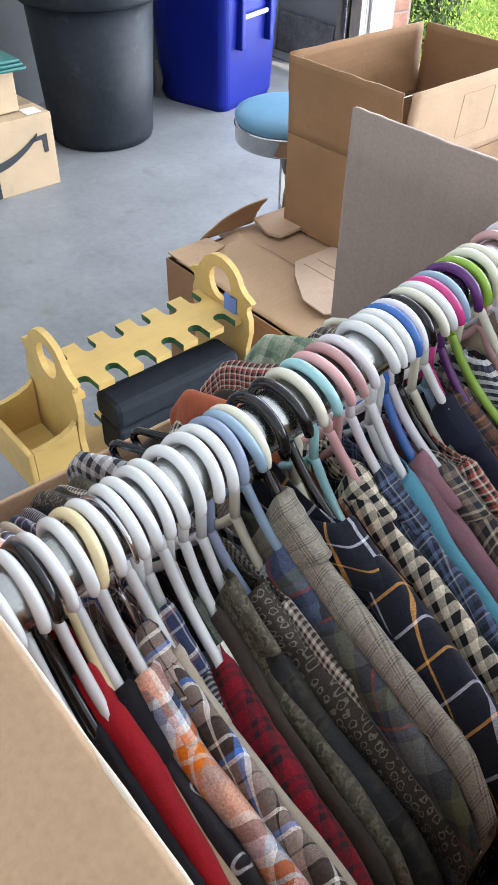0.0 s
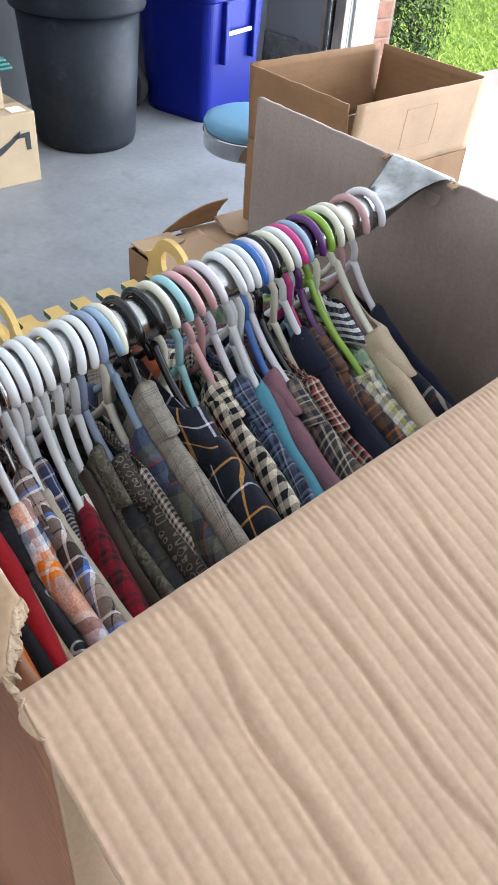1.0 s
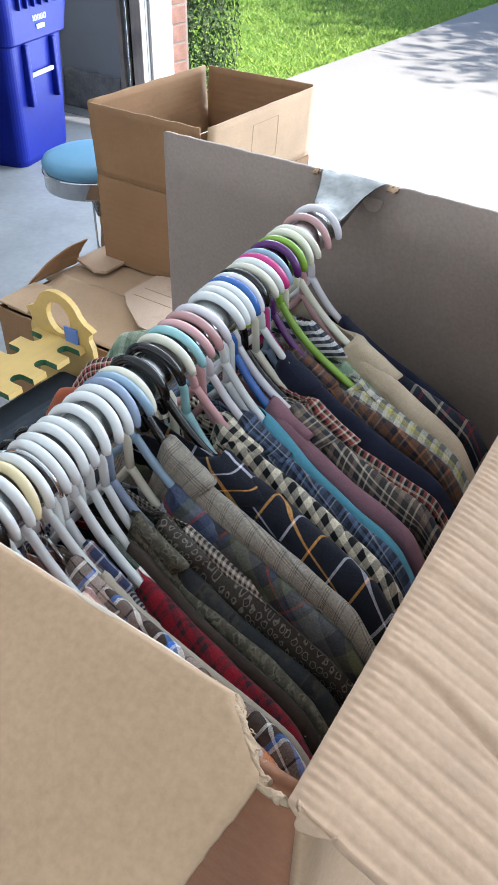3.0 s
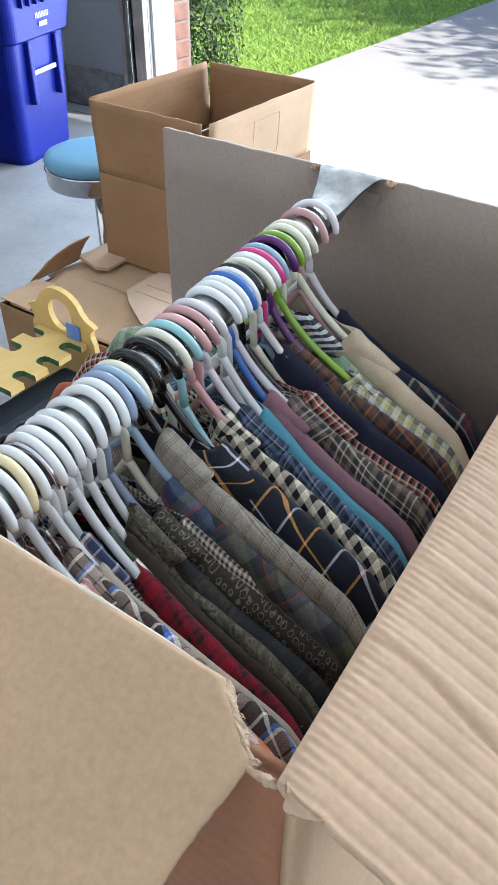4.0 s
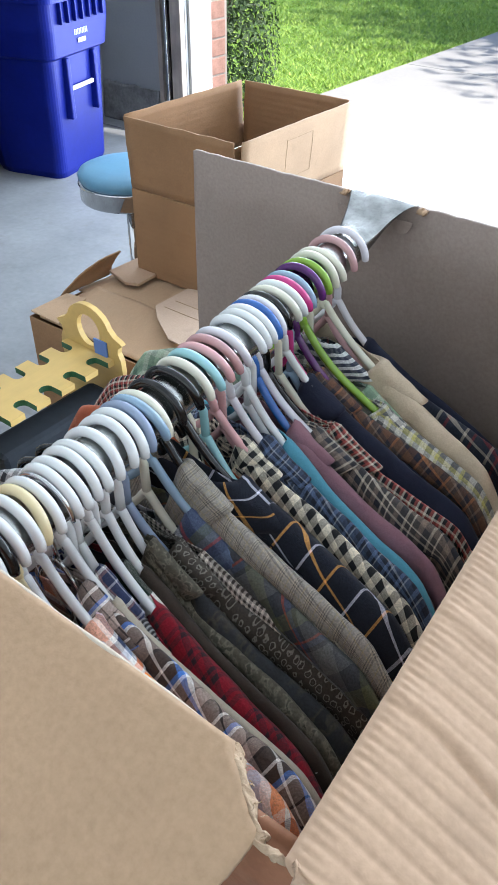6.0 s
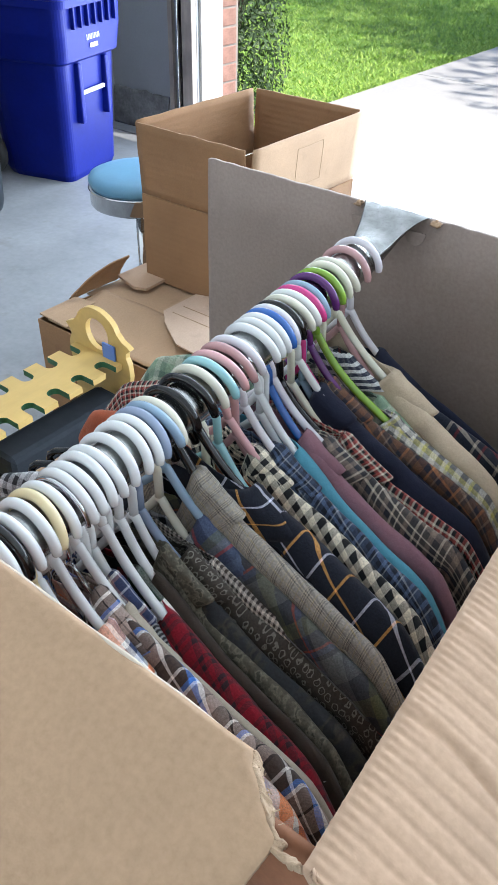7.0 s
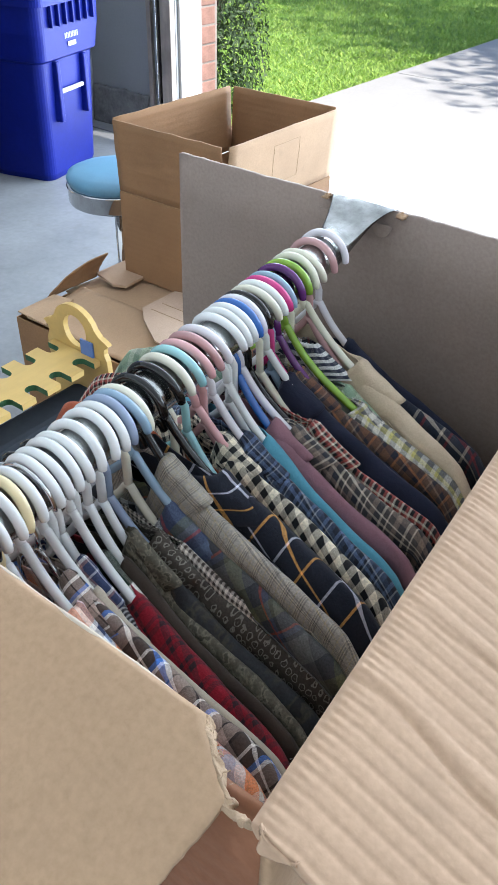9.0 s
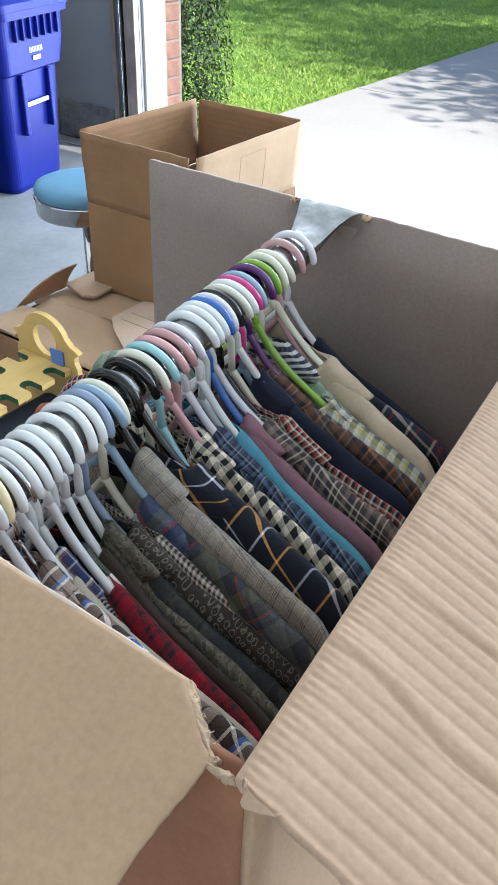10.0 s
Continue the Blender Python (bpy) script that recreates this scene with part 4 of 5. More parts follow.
def shirt_collar(h):
    """A band round the neck: a short stand, a rolled fold and a fall that lies over the shoulders."""
    bm = bmesh.new()
    uvl = bm.loops.layers.uv.new("UVMap")
    wide, long = h.half + 0.0028, 0.053 + 0.006 * math.sin(h.seed * 1.7)
    grid, uvs, n = [], {}, 60
    for k in range(n + 1):
        th = radians(-86 + 352 * k / n)
        c, s = math.cos(th), -h.face * math.sin(th)
        if h.face < 0:
            s = math.sin(th)
        w = abs(c) ** 1.3
        front = math.sin(th) < 0                                    # the open side
        q = math.copysign(h.neck * abs(c) ** 0.55, c)
        y = h.y(q) + wide * math.copysign(abs(s) ** 0.8, s)
        z = h.top(math.copysign(h.neck, c)) + 0.0045 - (0.055 if front else h.back_dip - 0.003) * (1 - w) + 0.0022 * nz(c * 2, s * 2, h.seed)
        col = []
        for v in (-1.0, -0.6, -0.25, 0.0, 0.08, 0.18, 0.3, 0.45, 0.6, 0.75, 0.9, 1.0):
            if v <= 0:
                p = Vector((q - 0.004 * v * -c, y - 0.003 * s * -v * 2, z + 0.018 * v))
            else:
                reach = long * v * (1.0 + (0.25 * (1 - w) if front else 0.0))
                roll = min(1.0, v / 0.18)
                out = 0.0026 * math.sin(0.5 * math.pi * roll) + 0.0022 * nz(c * 3, v * 2.5, h.seed) - 0.0010 * v
                p = Vector((q + c * (w * reach * 0.90 + out * 0.4), y + math.copysign(1, s) * (out + 0.10 * reach * (1 - w)) * min(1.0, abs(s) * 4),
                            z + 0.0012 * math.sin(math.pi * roll) - reach * (0.43 * w + 0.95 * (1 - w)) - 0.0022 * roll))
            vert = bm.verts.new((p.x, p.y - h.hook_y, p.z - h.hz))
            uvs[vert] = (v * long + h.seed * 0.31, math.radians(th * 57.3) * 0.03 + h.seed * 0.02)
            col.append(vert)
        grid.append(col)
    for a, b in zip(grid, grid[1:]):
        for j in range(len(a) - 1):
            face = bm.faces.new((a[j], b[j], b[j + 1], a[j + 1]))
            for l in face.loops:
                l[uvl].uv = uvs[l.vert]
    return bm


def thicken(ob, t):
    mod = ob.modifiers.new("cloth_thickness", "SOLIDIFY")
    mod.thickness, mod.offset = t, -1


WORDS = {"chrome": "thin chrome wire", "greyblue": "grey-blue plastic", "slate": "slate blue plastic", "lilac": "pale lilac white plastic"}
hung = set()
for i in range(len(SHIRTS)):
    hg = Hang(i)
    m = pose(hg.hx, hg.hook_y, hg.hz)
    if hg.hook_y not in hung:                               # two shirts may share a hanger
        hung.add(hg.hook_y)
        wire = hg.colour == "chrome"
        mat, gauge = (CHROME, 0.0017) if wire else (PLASTIC[hg.colour], TUBE)
        hanger = base("clothes_hanger", m, WORDS.get(hg.colour, hg.colour + " plastic") + " clothes hanger on the steel rod", "hanger", "hangers on the rod")
        part("hook", hanger_hook(hg, gauge), mat, hanger, smooth=True)
        part("frame", hanger_frame(hg, gauge), mat, hanger, smooth=True)
    shirt = base("shirt", m, hg.label + " on a hanger", "shirt", "shirts in the carton")
    thicken(part("body", shirt_body(hg), CLOTHS[hg.cloth], shirt, smooth=True), 0.0010)
    part("seam", shirt_seam(hg, -1, 0.010 + 0.006 * (math.sin(i * 2.1) + 1)), CLOTHS[hg.cloth], shirt, smooth=True)
    if hg.collar != "-":
        thicken(part("collar", shirt_collar(hg), CLOTHS[hg.collar or hg.cloth], shirt, smooth=True), 0.0013)

# ------------------------------------------------------------------ open carton on the lower carton
def board_box(name, x0, x1, y0, y1, z0, z1, mat, label, t=0.005):
    ob = base(name, pose(0, 0, 0), label, "cardboard box")
    part("side", boxed(x0, x1, y0, y0 + t, z0, z1, bevel=0.0015), mat, ob)
    part("side", boxed(x0, x1, y1 - t, y1, z0, z1, bevel=0.0015), mat, ob)
    part("side", boxed(x0, x0 + t, y0 + t, y1 - t, z0, z1, bevel=0.0015), mat, ob)
    part("side", boxed(x1 - t, x1, y0 + t, y1 - t, z0, z1, bevel=0.0015), mat, ob)
    part("bottom", boxed(x0 + t, x1 - t, y0 + t, y1 - t, z0, z0 + t), mat, ob)
    return ob


BX0, BX1, BY0, BY1, BZ0, BZC, BZ1 = -1.20, -0.82, 0.785, 1.295, 0.452, 0.705, 0.897
open_box = board_box("open_carton", BX0, BX1, BY0, BY1, BZ0, BZC, KRAFT_WARM, "open brown cardboard carton with its flaps standing up, on another box")


def flap_face(p, q, out, lean, seed, trim=0.003):
    """Outer face of a standing flap, u along its fold and v upwards."""
    p, q = Vector(p), Vector(q)
    along = (q - p).normalized()
    p, q = p + along * 0.002, q - along * 0.002

    def f(u, v):
        a = p + along * trim * v * 0.6
        b = q - along * trim * v * 0.6
        c = a.lerp(b, u) + Vector(out) * (lean * v + 0.010 * math.sin(math.pi * u) * v * nz(seed, 1, 1) * 2 + 0.003 * nz(u * 5, v * 4, seed))
        return Vector((c.x, c.y, BZC + 0.002 + (BZ1 - BZC) * v + 0.002 * nz(u * 8, seed, 2) * v))
    return f


def standing_flap(*place):
    bm = bmesh.new()
    return add_sheet(bm, 16, 10, flap_face(*place), 0.005)


part("flap", standing_flap((BX0, BY0), (BX1, BY0), (0, -1), 0.012, 1), KRAFT_WARM, open_box, smooth=True)
part("flap", standing_flap((BX1, BY1), (BX0, BY1), (0, 1), 0.006, 2), KRAFT_WARM, open_box, smooth=True)
part("flap", standing_flap((BX0, BY1), (BX0, BY0), (-1, 0), 0.010, 3), KRAFT_WARM, open_box, smooth=True)
# paler board here: the skylight on this side is put into the colour
part("flap", standing_flap((BX1, BY0), (BX1, BY1), (1, 0), 0.015, 4), KRAFT, open_box, "outer flap, paler to stand for skylight, with a faint printed square", smooth=True)

part("tape", boxed(-0.95, -0.88, BY0 - 0.0025, BY0 - 0.0005, 0.60, 0.66), surface("brown_tape", (0.22, 0.12, 0.06), 0.35), open_box, "brown tape patch")
face = flap_face((BX1, BY0), (BX1, BY1), (1, 0), 0.015, 4)
for u0, u1, v0, v1 in ((0.38, 0.62, 0.26, 0.268), (0.38, 0.62, 0.80, 0.808), (0.38, 0.383, 0.26, 0.808), (0.617, 0.62, 0.26, 0.808)):
    bm = bmesh.new()
    add_sheet(bm, 10, 10, lambda a, b: face(u0 + (u1 - u0) * a, v0 + (v1 - v0) * b) + Vector((0.0006, 0, 0)), 0.0005)
    part("print_line", bm, PENCIL, open_box)

# lower carton with loosely closed, curled flaps
low_box = board_box("lower_carton", -1.256, -0.66, 0.413, 1.36, 0.0, 0.440, KRAFT_WARM, "large brown cardboard carton with loosely folded curled flaps")


def low_flap(x0, x1, y0, y1, lift, axis, seed):
    def f(u, v):
        x, y = x0 + (x1 - x0) * u, y0 + (y1 - y0) * v
        k = {"x0": u, "x1": 1 - u, "y0": v, "y1": 1 - v}[axis]
        return Vector((x, y, 0.4415 + lift * k ** 1.7 + 0.006 * nz(x * 9, y * 9, seed) + 0.003))
    bm = bmesh.new()
    return add_sheet(bm, 14, 14, f, 0.004)


part("flap", low_flap(-1.225, -0.700, 0.425, 0.634, 0.014, "y0", 1), KRAFT, low_box, "near flap lying loosely over the others", smooth=True)
part("flap", low_flap(-1.262, -0.67, 0.60, 1.35, 0.0, "y0", 3), KRAFT, low_box, smooth=True)
part("flap", add_plate(bmesh.new(), [(-1.250, 0.418), (-1.135, 0.414), (-1.165, 0.475), (-1.185, 0.560), (-1.252, 0.548)], pose(0, 0, 0.4530, 0, 0, 0), 0.004), KRAFT, low_box, "torn corner piece folded flat")
part("flap", add_plate(bmesh.new(), [(-0.985, 0.632), (-0.935, 0.585), (-0.835, 0.520), (-0.760, 0.515), (-0.70, 0.60), (-0.72, 0.76), (-0.88, 0.80), (-0.985, 0.765)], pose(0, 0, 0.4660, 0, 0, 0), 0.004), KRAFT_PINK, low_box, "pale pinkish flap with cut corners")
for k in range(2):
    part("print_line", boxed(-0.96, -0.78, 0.640 + 0.045 * k, 0.6425 + 0.045 * k, 0.4702, 0.4707), PENCIL, low_box)
part("flap", add_plate(bmesh.new(), [(-1.252, 0.716), (-1.160, 0.690), (-1.123, 0.706), (-1.128, 0.80), (-1.250, 0.84)], pose(0, 0, 0.4570, 0, 0, 0), 0.008), KRAFT_PALE, low_box, "pale folded piece with a cut edge")
part("print", boxed(-0.86, -0.80, 0.4085, 0.4115, 0.24, 0.34), REDINK, low_box, "red printed mark")
part("print", boxed(-0.835, -0.80, 0.4065, 0.4090, 0.25, 0.30), STICKER, low_box, "blue printed mark")


def curled(u, v):
    """The long side flap, ripped off at its near end, stands up and bends inwards."""
    rise = math.sin(0.5 * math.pi * min(1.0, u / 0.75)) ** 0.8
    x = -1.259 + 0.026 * v * v * rise + 0.003 * nz(u * 6, v * 3, 2)
    return Vector((x, 0.532 + (0.190 + 0.030 * v + 0.006 * nz(v * 7, 1, 1)) * u, 0.448 + 0.070 * rise * v + 0.002 * nz(u * 9, 3, 1) * v))


bm = bmesh.new()
add_sheet(bm, 24, 10, curled, 0.005)
part("flap", bm, KRAFT_WARM, low_box, "curled side flap standing upright", smooth=True)
# ------------------------------------------------------------------ stool
def stool(x, y):
    s = base("stool", pose(x, y, 0), "round stool with pale blue vinyl seat and chrome band and post", "stool")
    part("seat", add_lathe(bmesh.new(), [(0.153, 0.602), (0.162, 0.612), (0.165, 0.626), (0.158, 0.639), (0.138, 0.648), (0.10, 0.654), (0.03, 0.656)], 56), VINYL, s, "pale blue vinyl cushion", smooth=True)
    bm = add_lathe(bmesh.new(), [(0.146, 0.545), (0.160, 0.547), (0.163, 0.553), (0.163, 0.597), (0.167, 0.601), (0.163, 0.605)], 56)
    part("band", bm, CHROME, s, "chrome band", smooth=True)
    part("post", add_lathe(bmesh.new(), [(0.019, 0.02), (0.019, 0.545)], 24), CHROME, s, "chrome post", smooth=True)
    part("foot", add_lathe(bmesh.new(), [(0.20, 0.0), (0.20, 0.010), (0.15, 0.022), (0.04, 0.035), (0.022, 0.06)], 48), CHROME, s, "chrome disc foot", smooth=True)
    return s


stool(-1.476, 1.042)

# ------------------------------------------------------------------ bins
def blue_cart(m):
    """Front faces local +x; the origin is at the middle of the base."""
    c = base("recycling_cart", m, "bright blue plastic wheeled recycling cart with hinged lid", "trash bin")

    def section(z, d0, d1, w):
        """Rounded outline at height z: back at -d0, front at d1, half width w."""
        pts = []
        for cx, cy, a0 in ((d1 - 0.055, w - 0.055, 0), (-d0 + 0.20, w - 0.20, 90), (-d0 + 0.20, -w + 0.20, 180), (d1 - 0.055, -w + 0.055, 270)):
            r = 0.055 if cx > 0 else 0.20
            for k in range(7):
                a = radians(a0 + 15 * k)
                pts.append(Vector((cx + r * math.cos(a), cy + r * math.sin(a), z)))
        return pts

    def loft(bm, sections):
        rings = [[bm.verts.new(p) for p in s] for s in sections]
        n = len(rings[0])
        for a, b in zip(rings, rings[1:]):
            for k in range(n):
                bm.faces.new((a[k], a[(k + 1) % n], b[(k + 1) % n], b[k]))
        bm.faces.new(rings[0][::-1])
        bm.faces.new(rings[-1])
        return bm
    part("body", loft(bmesh.new(), [section(0.0, 0.26, 0.25, 0.235), section(0.03, 0.27, 0.26, 0.245), section(0.60, 0.30, 0.285, 0.268), section(0.615, 0.31, 0.31, 0.285), section(0.74, 0.32, 0.325, 0.30), section(0.88, 0.33, 0.33, 0.305)]), BLUEBIN, c, smooth=False)
    part("rim", loft(bmesh.new(), [section(0.865, 0.345, 0.352, 0.325), section(0.90, 0.35, 0.356, 0.33)]), BLUEBIN, c)
    part("lid", loft(bmesh.new(), [section(0.902, 0.35, 0.36, 0.335), section(0.935, 0.345, 0.355, 0.33), section(0.985, 0.28, 0.29, 0.26)]), BLUEBIN, c, "blue lid", smooth=False)
    for k in range(7):
        part("rib", boxed(0.327, 0.350, -0.20 + 0.066 * k - 0.006, -0.20 + 0.066 * k + 0.006, 0.765, 0.866, bevel=0.003), BLUEBIN, c)
    # lift recess between two pillars, with its bar
    for y0 in (-0.150, 0.115):
        part("pillar", boxed(0.262, 0.312, y0, y0 + 0.035, 0.30, 0.60, bevel=0.008), BLUEBIN, c)
    part("recess", boxed(0.266, 0.276, -0.115, 0.115, 0.47, 0.598, bevel=0.003), surface("blue_polyethylene_shade", (0.004, 0.008, 0.17), 0.5), c)
    part("lift_bar", boxed(0.284, 0.300, -0.112, 0.112, 0.437, 0.459, bevel=0.005), PVC, c, "white lift bar")
    for k, (wd, zz, mat) in enumerate(((0.15, 0.700, WHITEINK), (0.085, 0.668, PAPER))):
        bars = bmesh.new()
        if k:
            add_box(bars, 0.3215, 0.3235, -0.036, 0.036, 0.660, 0.680)
        else:
            for q in range(9):
                add_box(bars, 0.3225, 0.3245, -0.065 + 0.0145 * q, -0.065 + 0.0145 * q + 0.0065, 0.698, 0.724)
        part("label", bars, mat, c, "white stamped marks" if not k else "small pale sticker")
    for sgn in (-1, 1):
        w = part("wheel", add_lathe(bmesh.new(), [(0.06, -0.03), (0.105, -0.03), (0.12, -0.02), (0.12, 0.02), (0.105, 0.03), (0.06, 0.03)], 32), RUBBER, c, "black rubber wheel", smooth=True,
                 m=pose(-0.25, sgn * 0.29, 0.12, 90, 0, 0))
        part("hub", add_lathe(bmesh.new(), [(0.058, -0.026), (0.058, 0.026)], 20), DARKTOTE, w)
    return c


blue_cart(pose(-3.36, 2.20, 0, 0, 0, 16))


def trash_can(x, y):
    c = base("trash_can", pose(x, y, 0), "large round charcoal plastic trash can, scuffed", "trash can")
    part("body", add_lathe(bmesh.new(), [(0.236, 0.0), (0.248, 0.010), (0.256, 0.04), (0.296, 0.66)], 64), BLACKBIN, c, smooth=True)
    part("rim", add_lathe(bmesh.new(), [(0.294, 0.622), (0.318, 0.624), (0.324, 0.64), (0.328, 0.76), (0.334, 0.78), (0.323, 0.80)], 64), BLACKBIN, c, "wide rim band", smooth=True)
    part("lid", add_lathe(bmesh.new(), [(0.340, 0.795), (0.340, 0.83), (0.30, 0.86), (0.10, 0.885)], 64), BLACKBIN, c, "domed lid", smooth=True)
    return c


trash_can(-3.19, 1.37)

# ------------------------------------------------------------------ parcels by the wall
parcel = base("parcel_carton", pose(-2.80, 0.905, 0, 0, 0, 1.5), "tan parcel carton with a dark curved arrow print", "cardboard box")
part("body", boxed(-0.34, 0, -0.52, 0, 0.0, 0.31, bevel=0.004), KRAFT_PARCEL, parcel)
part("tape", boxed(-0.20, -0.14, -0.515, -0.005, 0.3105, 0.3125), surface("packing_tape", (0.30, 0.22, 0.14), 0.3), parcel)
part("label", boxed(-0.09, -0.02, -0.10, -0.03, 0.3105, 0.3125), PAPER, parcel, "white shipping label")
bm = bmesh.new()
pts = []
for k in range(17):
    a = k / 16
    pts.append((0.003, -0.50 + 0.42 * a, 0.135 + 0.10 * (a - 0.42) ** 2 / 0.34 - 0.005))
lo = [bm.verts.new((0.003, y, z - 0.010 - 0.008 * math.sin(math.pi * k / 16))) for k, (x, y, z) in enumerate(pts)]
hi = [bm.verts.new((0.003, y, z + 0.010 + 0.008 * math.sin(math.pi * k / 16))) for k, (x, y, z) in enumerate(pts)]
for k in range(16):
    bm.faces.new((lo[k], lo[k + 1], hi[k + 1], hi[k]))
add_plate(bm, [(-0.115, 0.218), (-0.035, 0.228), (-0.035, 0.150), (-0.055, 0.150), (-0.058, 0.207), (-0.115, 0.203)], Matrix(((0, 0, 1, 0.002), (1, 0, 0, 0), (0, 1, 0, 0), (0, 0, 0, 1))), 0.001)
part("arrow_print", bm, INK, parcel, "dark curved arrow")
part("print_square", boxed(0.001, 0.003, -0.36, -0.285, 0.005, 0.075), INK, parcel, "dark printed square")

small = base("small_parcel", pose(-2.87, 0.80, 0.3155, 0, 0, 3), "small tan parcel with red and white labels on a larger carton", "cardboard box")
part("body", boxed(-0.26, 0, -0.45, 0, 0.0, 0.165, bevel=0.004), KRAFT_PARCEL, small)
part("label", boxed(0.0005, 0.002, -0.30, -0.16, 0.055, 0.11), PAPER, small, "white label")
part("label", boxed(0.0005, 0.002, -0.36, -0.25, 0.02, 0.06), REDINK, small, "red label")
part("label", boxed(-0.16, -0.06, -0.40, -0.24, 0.1655, 0.167), REDINK, small, "red label")

wrap = base("folded_tarp", pose(-2.85, 0.83, 0.4815), "folded teal plastic sheet on a parcel", "tarp")
bm = bmesh.new()
for k in range(3):
    add_box(bm, -0.24, 0.03, -0.46, 0.01 - 0.012 * k, 0.016 * k, 0.016 * k + 0.014, bevel=0.006)
part("folds", bm, TEALWRAP, wrap)
top = base("top_parcel", pose(-2.95, 0.66, 0.531), "plain tan parcel on a folded teal sheet", "cardboard box")
part("body", boxed(-0.22, 0, -0.34, 0, 0.0, 0.16, bevel=0.004), KRAFT_PARCEL, top)

# ------------------------------------------------------------------ wooden rack on a dark tote
rack = base("wooden_rack", pose(-0.815, 0.065, 0.0), "yellow wooden rack with notched shelves and handle holes", "wooden rack")
PT = 0.012


def end_panel(y, flip):
    """An upright end board in the x-z plane, waisted, with an arched handle hole."""
    bm = bmesh.new()
    side = [(0.105, 0.0), (0.100, 0.42), (0.088, 0.47), (0.088, 0.50), (0.098, 0.545), (0.096, 0.575), (0.088, 0.592), (0.090, 0.604), (0.104, 0.616), (0.094, 0.622), (0.078, 0.628)]
    arch = [(0.066 * math.cos(radians(a)), 0.628 + 0.054 * math.sin(radians(a))) for a in range(15, 166, 15)]
    outline = side + arch + [(-x, z) for x, z in side[::-1]]
    hole = [(0.036 * math.cos(radians(a)), 0.622 + (0.036 if 0 < a < 180 else 0.040) * math.sin(radians(a))) for a in range(0, 360, 20)]
    rings = []
    for d in (0, PT):
        vo = [bm.verts.new((x, y + d, z)) for x, z in outline]
        vh = [bm.verts.new((x, y + d, z)) for x, z in hole]
        eo = [bm.edges.new((vo[i], vo[(i + 1) % len(vo)])) for i in range(len(vo))]
        eh = [bm.edges.new((vh[i], vh[(i + 1) % len(vh)])) for i in range(len(vh))]
        bmesh.ops.triangle_fill(bm, use_beauty=True, edges=eo + eh)
        rings.append((vo, vh))
    for a, b in zip(rings[0], rings[1]):
        for i in range(len(a)):
            bm.faces.new((a[i], a[(i + 1) % len(a)], b[(i + 1) % len(b)], b[i]))
    return bm


def comb(z, x0, x1, y0, y1, n, deep, thick):
    """A board with round-ended notches along both long edges, in strips across its width."""
    pitch = (y1 - y0) / n
    r = pitch * 0.23
    cuts = [(y0, 0.0)]
    for k in range(n):
        c = y0 + pitch * (k + 0.5)
        cuts.append((c - r, 0.0))
        cuts += [(c - r * math.cos(radians(t)), deep - r + r * math.sin(radians(t))) for t in range(0, 181, 20)]
        cuts.append((c + r, 0.0))
    cuts.append((y1, 0.0))
    bm = bmesh.new()
    rows = [[bm.verts.new((x, y, h)) for x, h in ((x0 + d, z), (x1 - d, z), (x1 - d, z + thick), (x0 + d, z + thick))] for y, d in cuts]
    for (ya, da), (yb, db), p, q in zip(cuts, cuts[1:], rows, rows[1:]):
        inside = da > 0 or db > 0
        for k, (u, w) in enumerate(((0, 1), (1, 2), (2, 3), (3, 0))):
            if yb - ya < 1e-6 and k in (0, 2):
                continue
            f = bm.faces.new((p[u], p[w], q[w], q[u]))
            f.material_index = 1 if inside and k in (1, 3) else 0
    bm.faces.new(rows[0])
    bm.faces.new(rows[-1][::-1])
    return bm


part("end_panel", end_panel(0.185, 1), PINE, rack)
part("end_panel", end_panel(-0.200, -1), PINE, rack)
part("shelf", comb(0.560, -0.075, 0.075, -0.187, 0.184, 6, 0.045, 0.014), [PINE, GREENEDGE], rack, "notched shelf with green painted slots")
part("shelf", comb(0.345, -0.095, 0.095, -0.187, 0.184, 6, 0.045, 0.014), [PINE, GREENEDGE], rack, "notched shelf with green painted slots")
part("sticker", boxed(0.02, 0.058, 0.180, 0.184, 0.565, 0.61), STICKER, rack, "blue sticker")
tray = part("tray", boxed(-0.09, 0.09, -0.29, -0.203, 0.40, 0.412, bevel=0.002), PINE, rack, "small wooden tray")
part("tray_side", boxed(-0.09, 0.09, -0.302, -0.290, 0.40, 0.50, bevel=0.003), PINE, tray)
for x0 in (-0.09, 0.078):
    bm = bmesh.new()
    prof = [(-0.290, 0.412), (-0.203, 0.412), (-0.203, 0.53)] + [(-0.290 + 0.087 * math.sin(radians(a)), 0.50 + 0.03 * (1 - math.cos(radians(a)))) for a in range(80, -1, -20)]
    add_plate(bm, prof, Matrix(((0, 0, 1, x0), (1, 0, 0, 0), (0, 1, 0, 0), (0, 0, 0, 1))), 0.012)
    part("tray_end", bm, PINE, tray)

for ob in bpy.data.objects:                            # the rack stands askew: its near end is lower and set to one side
    if ob.parent in (rack, tray):
        for v in ob.data.vertices:
            k = 0.185 - v.co.y
            v.co = Vector((v.co.x - 0.030 * k, 0.185 - 1.05 * k, v.co.z - 0.055 * k * v.co.z / 0.6))

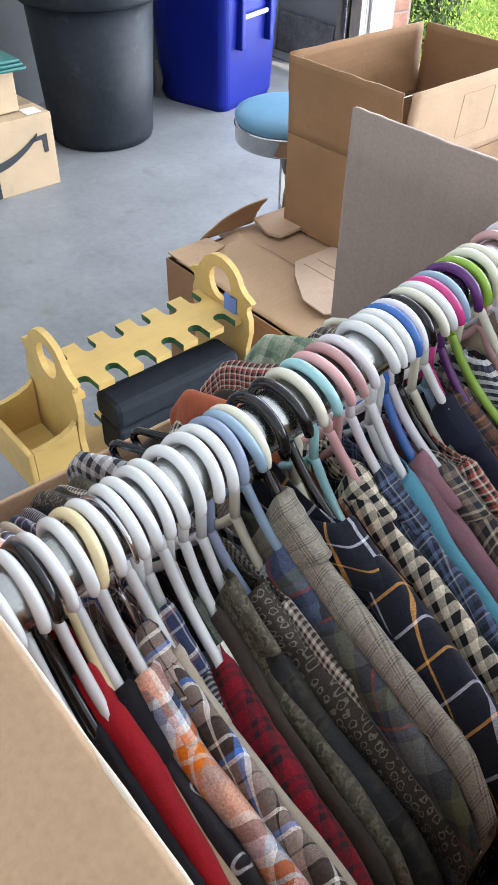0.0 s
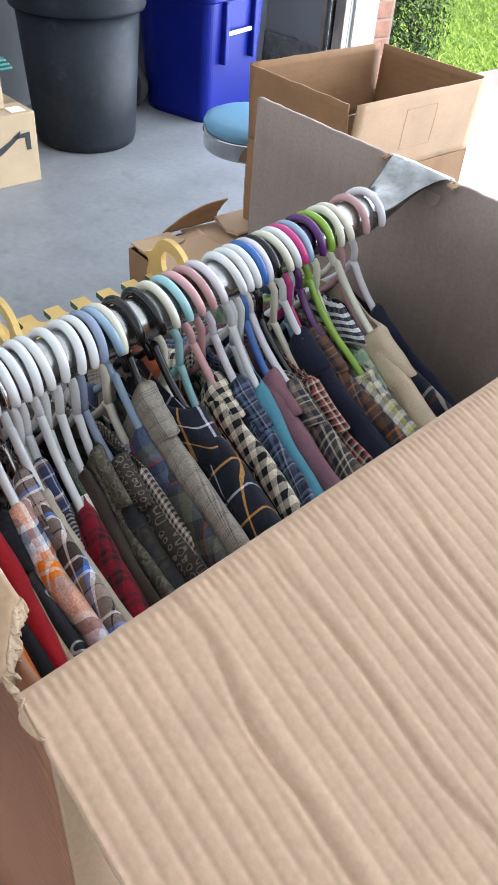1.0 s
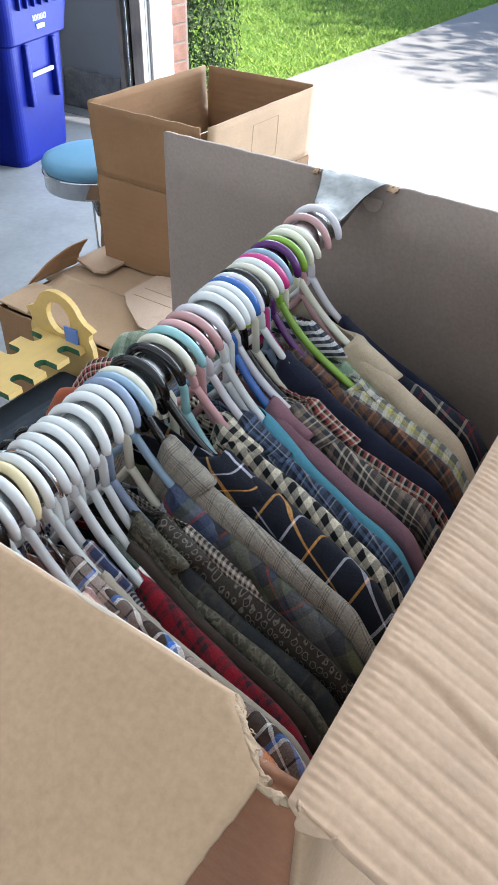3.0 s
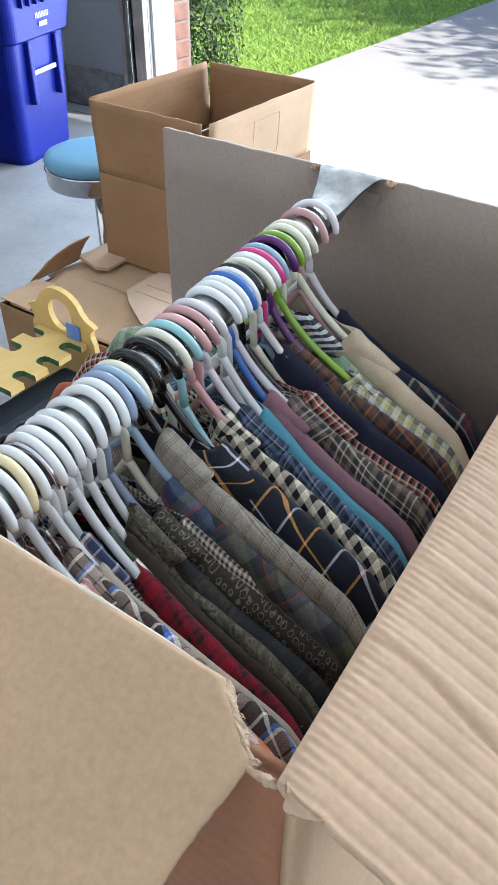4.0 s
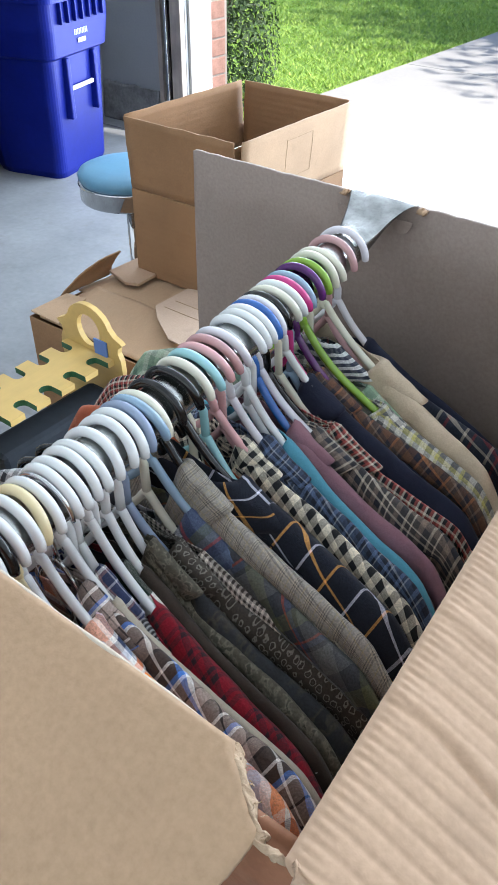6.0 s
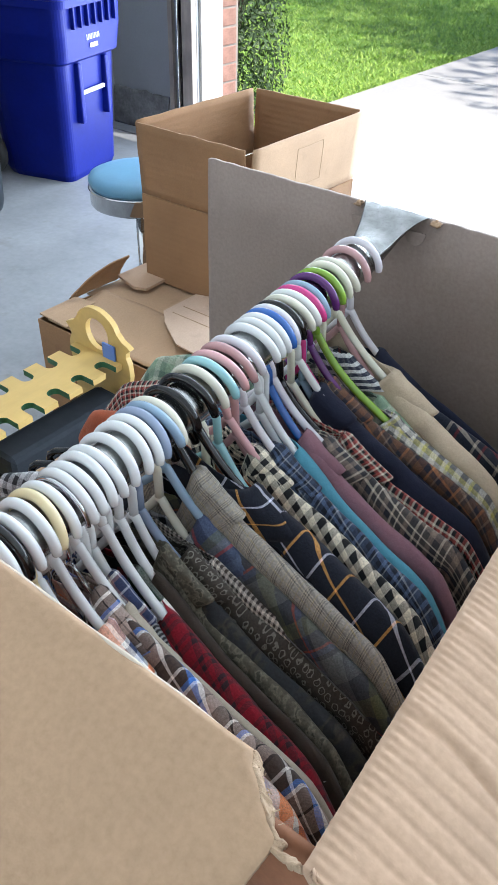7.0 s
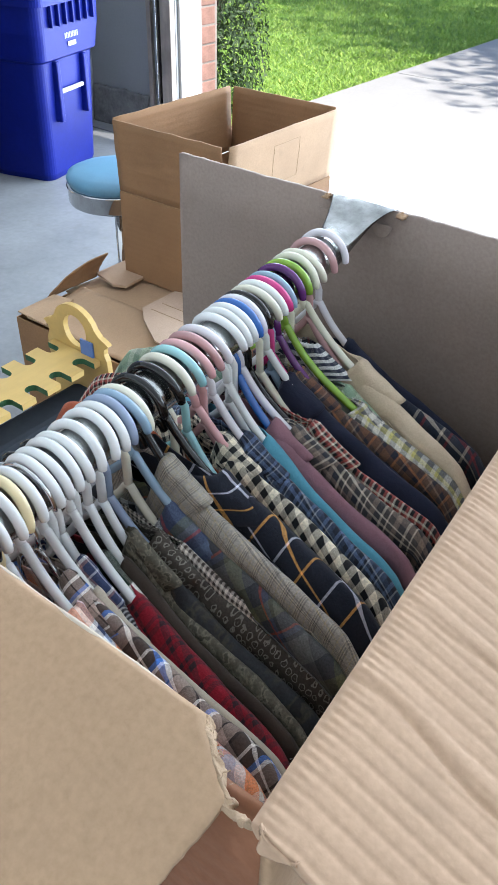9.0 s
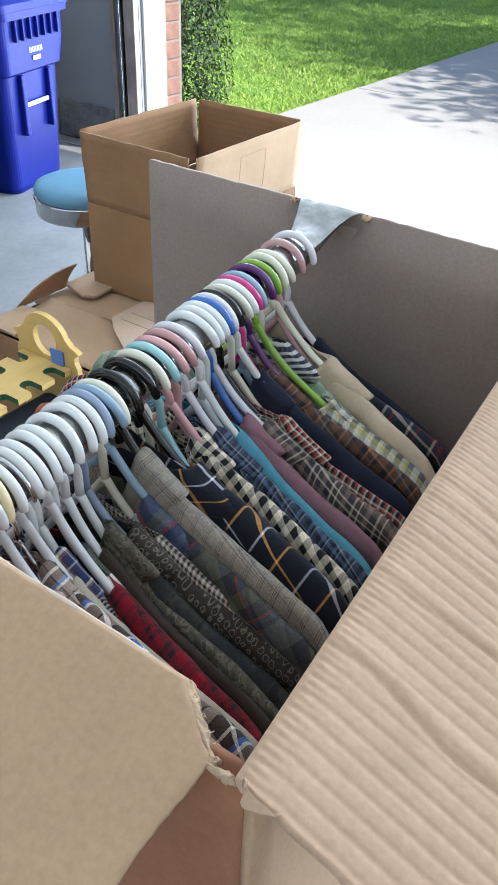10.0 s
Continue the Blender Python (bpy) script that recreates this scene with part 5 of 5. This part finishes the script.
slate = base("dark_case", pose(-0.815, 0.065, 0.3595), "flat dark plastic case standing on the lower rack shelf", "case")
part("shell", boxed(0.010, 0.088, -0.140, 0.165, 0.0, 0.085, bevel=0.010), DARKTOTE, slate)
part("lid", boxed(0.007, 0.091, -0.143, 0.168, 0.0865, 0.145, bevel=0.014), DARKTOTE, slate, "rounded dark lid")
tub = base("navy_tub", pose(-0.72, -0.62, 0), "navy plastic tub on the garage floor", "storage bin")
part("body", boxed(-0.25, 0.25, -0.20, 0.17, 0, 0.36, bevel=0.02), NAVYTOTE, tub)
part("lid", boxed(-0.27, 0.27, -0.22, 0.19, 0.362, 0.39, bevel=0.01), NAVYTOTE, tub)

# ------------------------------------------------------------------ outdoors
def shrub(x, y):
    s = base("shrub", pose(x, y, 0), "dense green ivy-like shrub beside the brick pier", "shrub")
    bm = bmesh.new()
    r = random.Random(3)
    for k in range(7):
        a = r.uniform(0, 6.28)
        add_tube(bm, [(0, 0, -0.06), (0.1 * math.cos(a), 0.1 * math.sin(a), 0.5), (0.28 * math.cos(a), 0.28 * math.sin(a), 1.2)], 0.01, 5)
    part("stems", bm, BARK, s)
    verts, faces = [], []
    for k in range(11000):
        z = r.uniform(-0.03, 1.9)
        a = r.uniform(0, 6.283)
        R = (0.42 + 0.10 * nz(math.cos(a) * 2, math.sin(a) * 2, z * 2.2)) * (1 - 0.25 * (z / 1.9) ** 3) * math.sqrt(r.uniform(0.35, 1.0))
        c = Vector((R * math.cos(a), 1.1 * R * math.sin(a), z))
        n = Vector((math.cos(a) + r.uniform(-.8, .8), math.sin(a) + r.uniform(-.8, .8), r.uniform(-0.3, 1.0))).normalized()
        u = n.orthogonal().normalized()
        u = (Matrix.Rotation(r.uniform(0, 6.28), 3, n) @ u)
        w = n.cross(u)
        L, B = r.uniform(0.014, 0.030), r.uniform(0.006, 0.012)
        i = len(verts)
        verts += [c - u * L, c + w * B + n * 0.004, c + u * L, c - w * B + n * 0.004]
        faces += [(i, i + 1, i + 2), (i, i + 2, i + 3)]
    me = bpy.data.meshes.new("leaves")
    me.from_pydata(verts, [], faces)
    me.materials.append(LEAF)
    lv = new("leaves", me)
    lv.parent = s
    tagged(lv, kind="stuff")
    return s


shrub(-3.62, 4.05)


def lawn():
    r = np.random.RandomState(4)
    n = 90000
    x = -3.08 - (r.rand(n) ** 1.3) * 6.5
    y = 3.65 + r.rand(n) * 11.0
    a = r.rand(n) * 6.283
    h = 0.018 + 0.022 * r.rand(n)
    w = 0.004 + 0.004 * r.rand(n)
    lean = 0.03 * r.randn(n, 2)
    v = np.zeros((n, 3, 3))
    v[:, 0] = np.stack([x - w * np.cos(a), y - w * np.sin(a), np.full(n, -0.06)], 1)
    v[:, 1] = np.stack([x + w * np.cos(a), y + w * np.sin(a), np.full(n, -0.06)], 1)
    v[:, 2] = np.stack([x + lean[:, 0], y + lean[:, 1], -0.06 + h], 1)
    me = bpy.data.meshes.new("grass")
    me.from_pydata(v.reshape(-1, 3).tolist(), [], np.arange(3 * n).reshape(-1, 3).tolist())
    me.materials.append(GRASS)
    return tagged(new("grass", me), "sunny green lawn grass beside the driveway", "grass", kind="stuff")


lawn()


def shade_tree(x, y, height, spread, seed, gap):
    t = base("tree", pose(x, y, -0.06), "leafy tree whose shade falls on the driveway and lawn", "tree")
    r = random.Random(seed)
    bm = bmesh.new()
    add_tube(bm, [(0, 0, 0), (0.04, 0.02, height * 0.3), (0.0, 0.08, height * 0.6), (0.05, 0, height * 0.9)], 0.1, 10, radii=[0.17, 0.14, 0.09, 0.03])
    tips = []
    for k in range(12):
        a, z0 = k * 2.4, height * r.uniform(0.35, 0.8)
        tip = Vector((spread * r.uniform(0.5, 0.95) * math.cos(a), spread * r.uniform(0.5, 0.95) * math.sin(a), z0 + height * r.uniform(0.05, 0.25)))
        add_tube(bm, [(0, 0, z0), tip * 0.5 + Vector((0, 0, z0 * 0.55)), tip], 0.03, 6, radii=[0.06, 0.035, 0.012])
        tips.append(tip)
    part("trunk", bm, BARK, t)
    verts, faces = [], []
    for k in range(9000):
        c = tips[r.randrange(12)] + Vector((r.gauss(0, spread * 0.2), r.gauss(0, spread * 0.2), r.gauss(0, height * 0.09)))
        n = Vector((r.uniform(-1, 1), r.uniform(-1, 1), r.uniform(0, 1))).normalized()
        u = n.orthogonal().normalized()
        w = n.cross(u)
        L, B = r.uniform(0.05, 0.10) * gap, r.uniform(0.03, 0.05) * gap
        i = len(verts)
        verts += [c - u * L, c + w * B, c + u * L, c - w * B]
        faces += [(i, i + 1, i + 2, i + 3)]
    me = bpy.data.meshes.new("crown")
    me.from_pydata(verts, [], faces)
    me.materials.append(LEAF)
    cr = new("crown", me)
    cr.parent = t
    tagged(cr, kind="stuff")
    return t


shade_tree(2.4, 8.6, 6.5, 2.0, 1, 1.0)
shade_tree(3.6, 12.5, 12.0, 3.4, 2, 1.5)
shade_tree(7.2, 15.6, 19.0, 4.0, 7, 2.0)
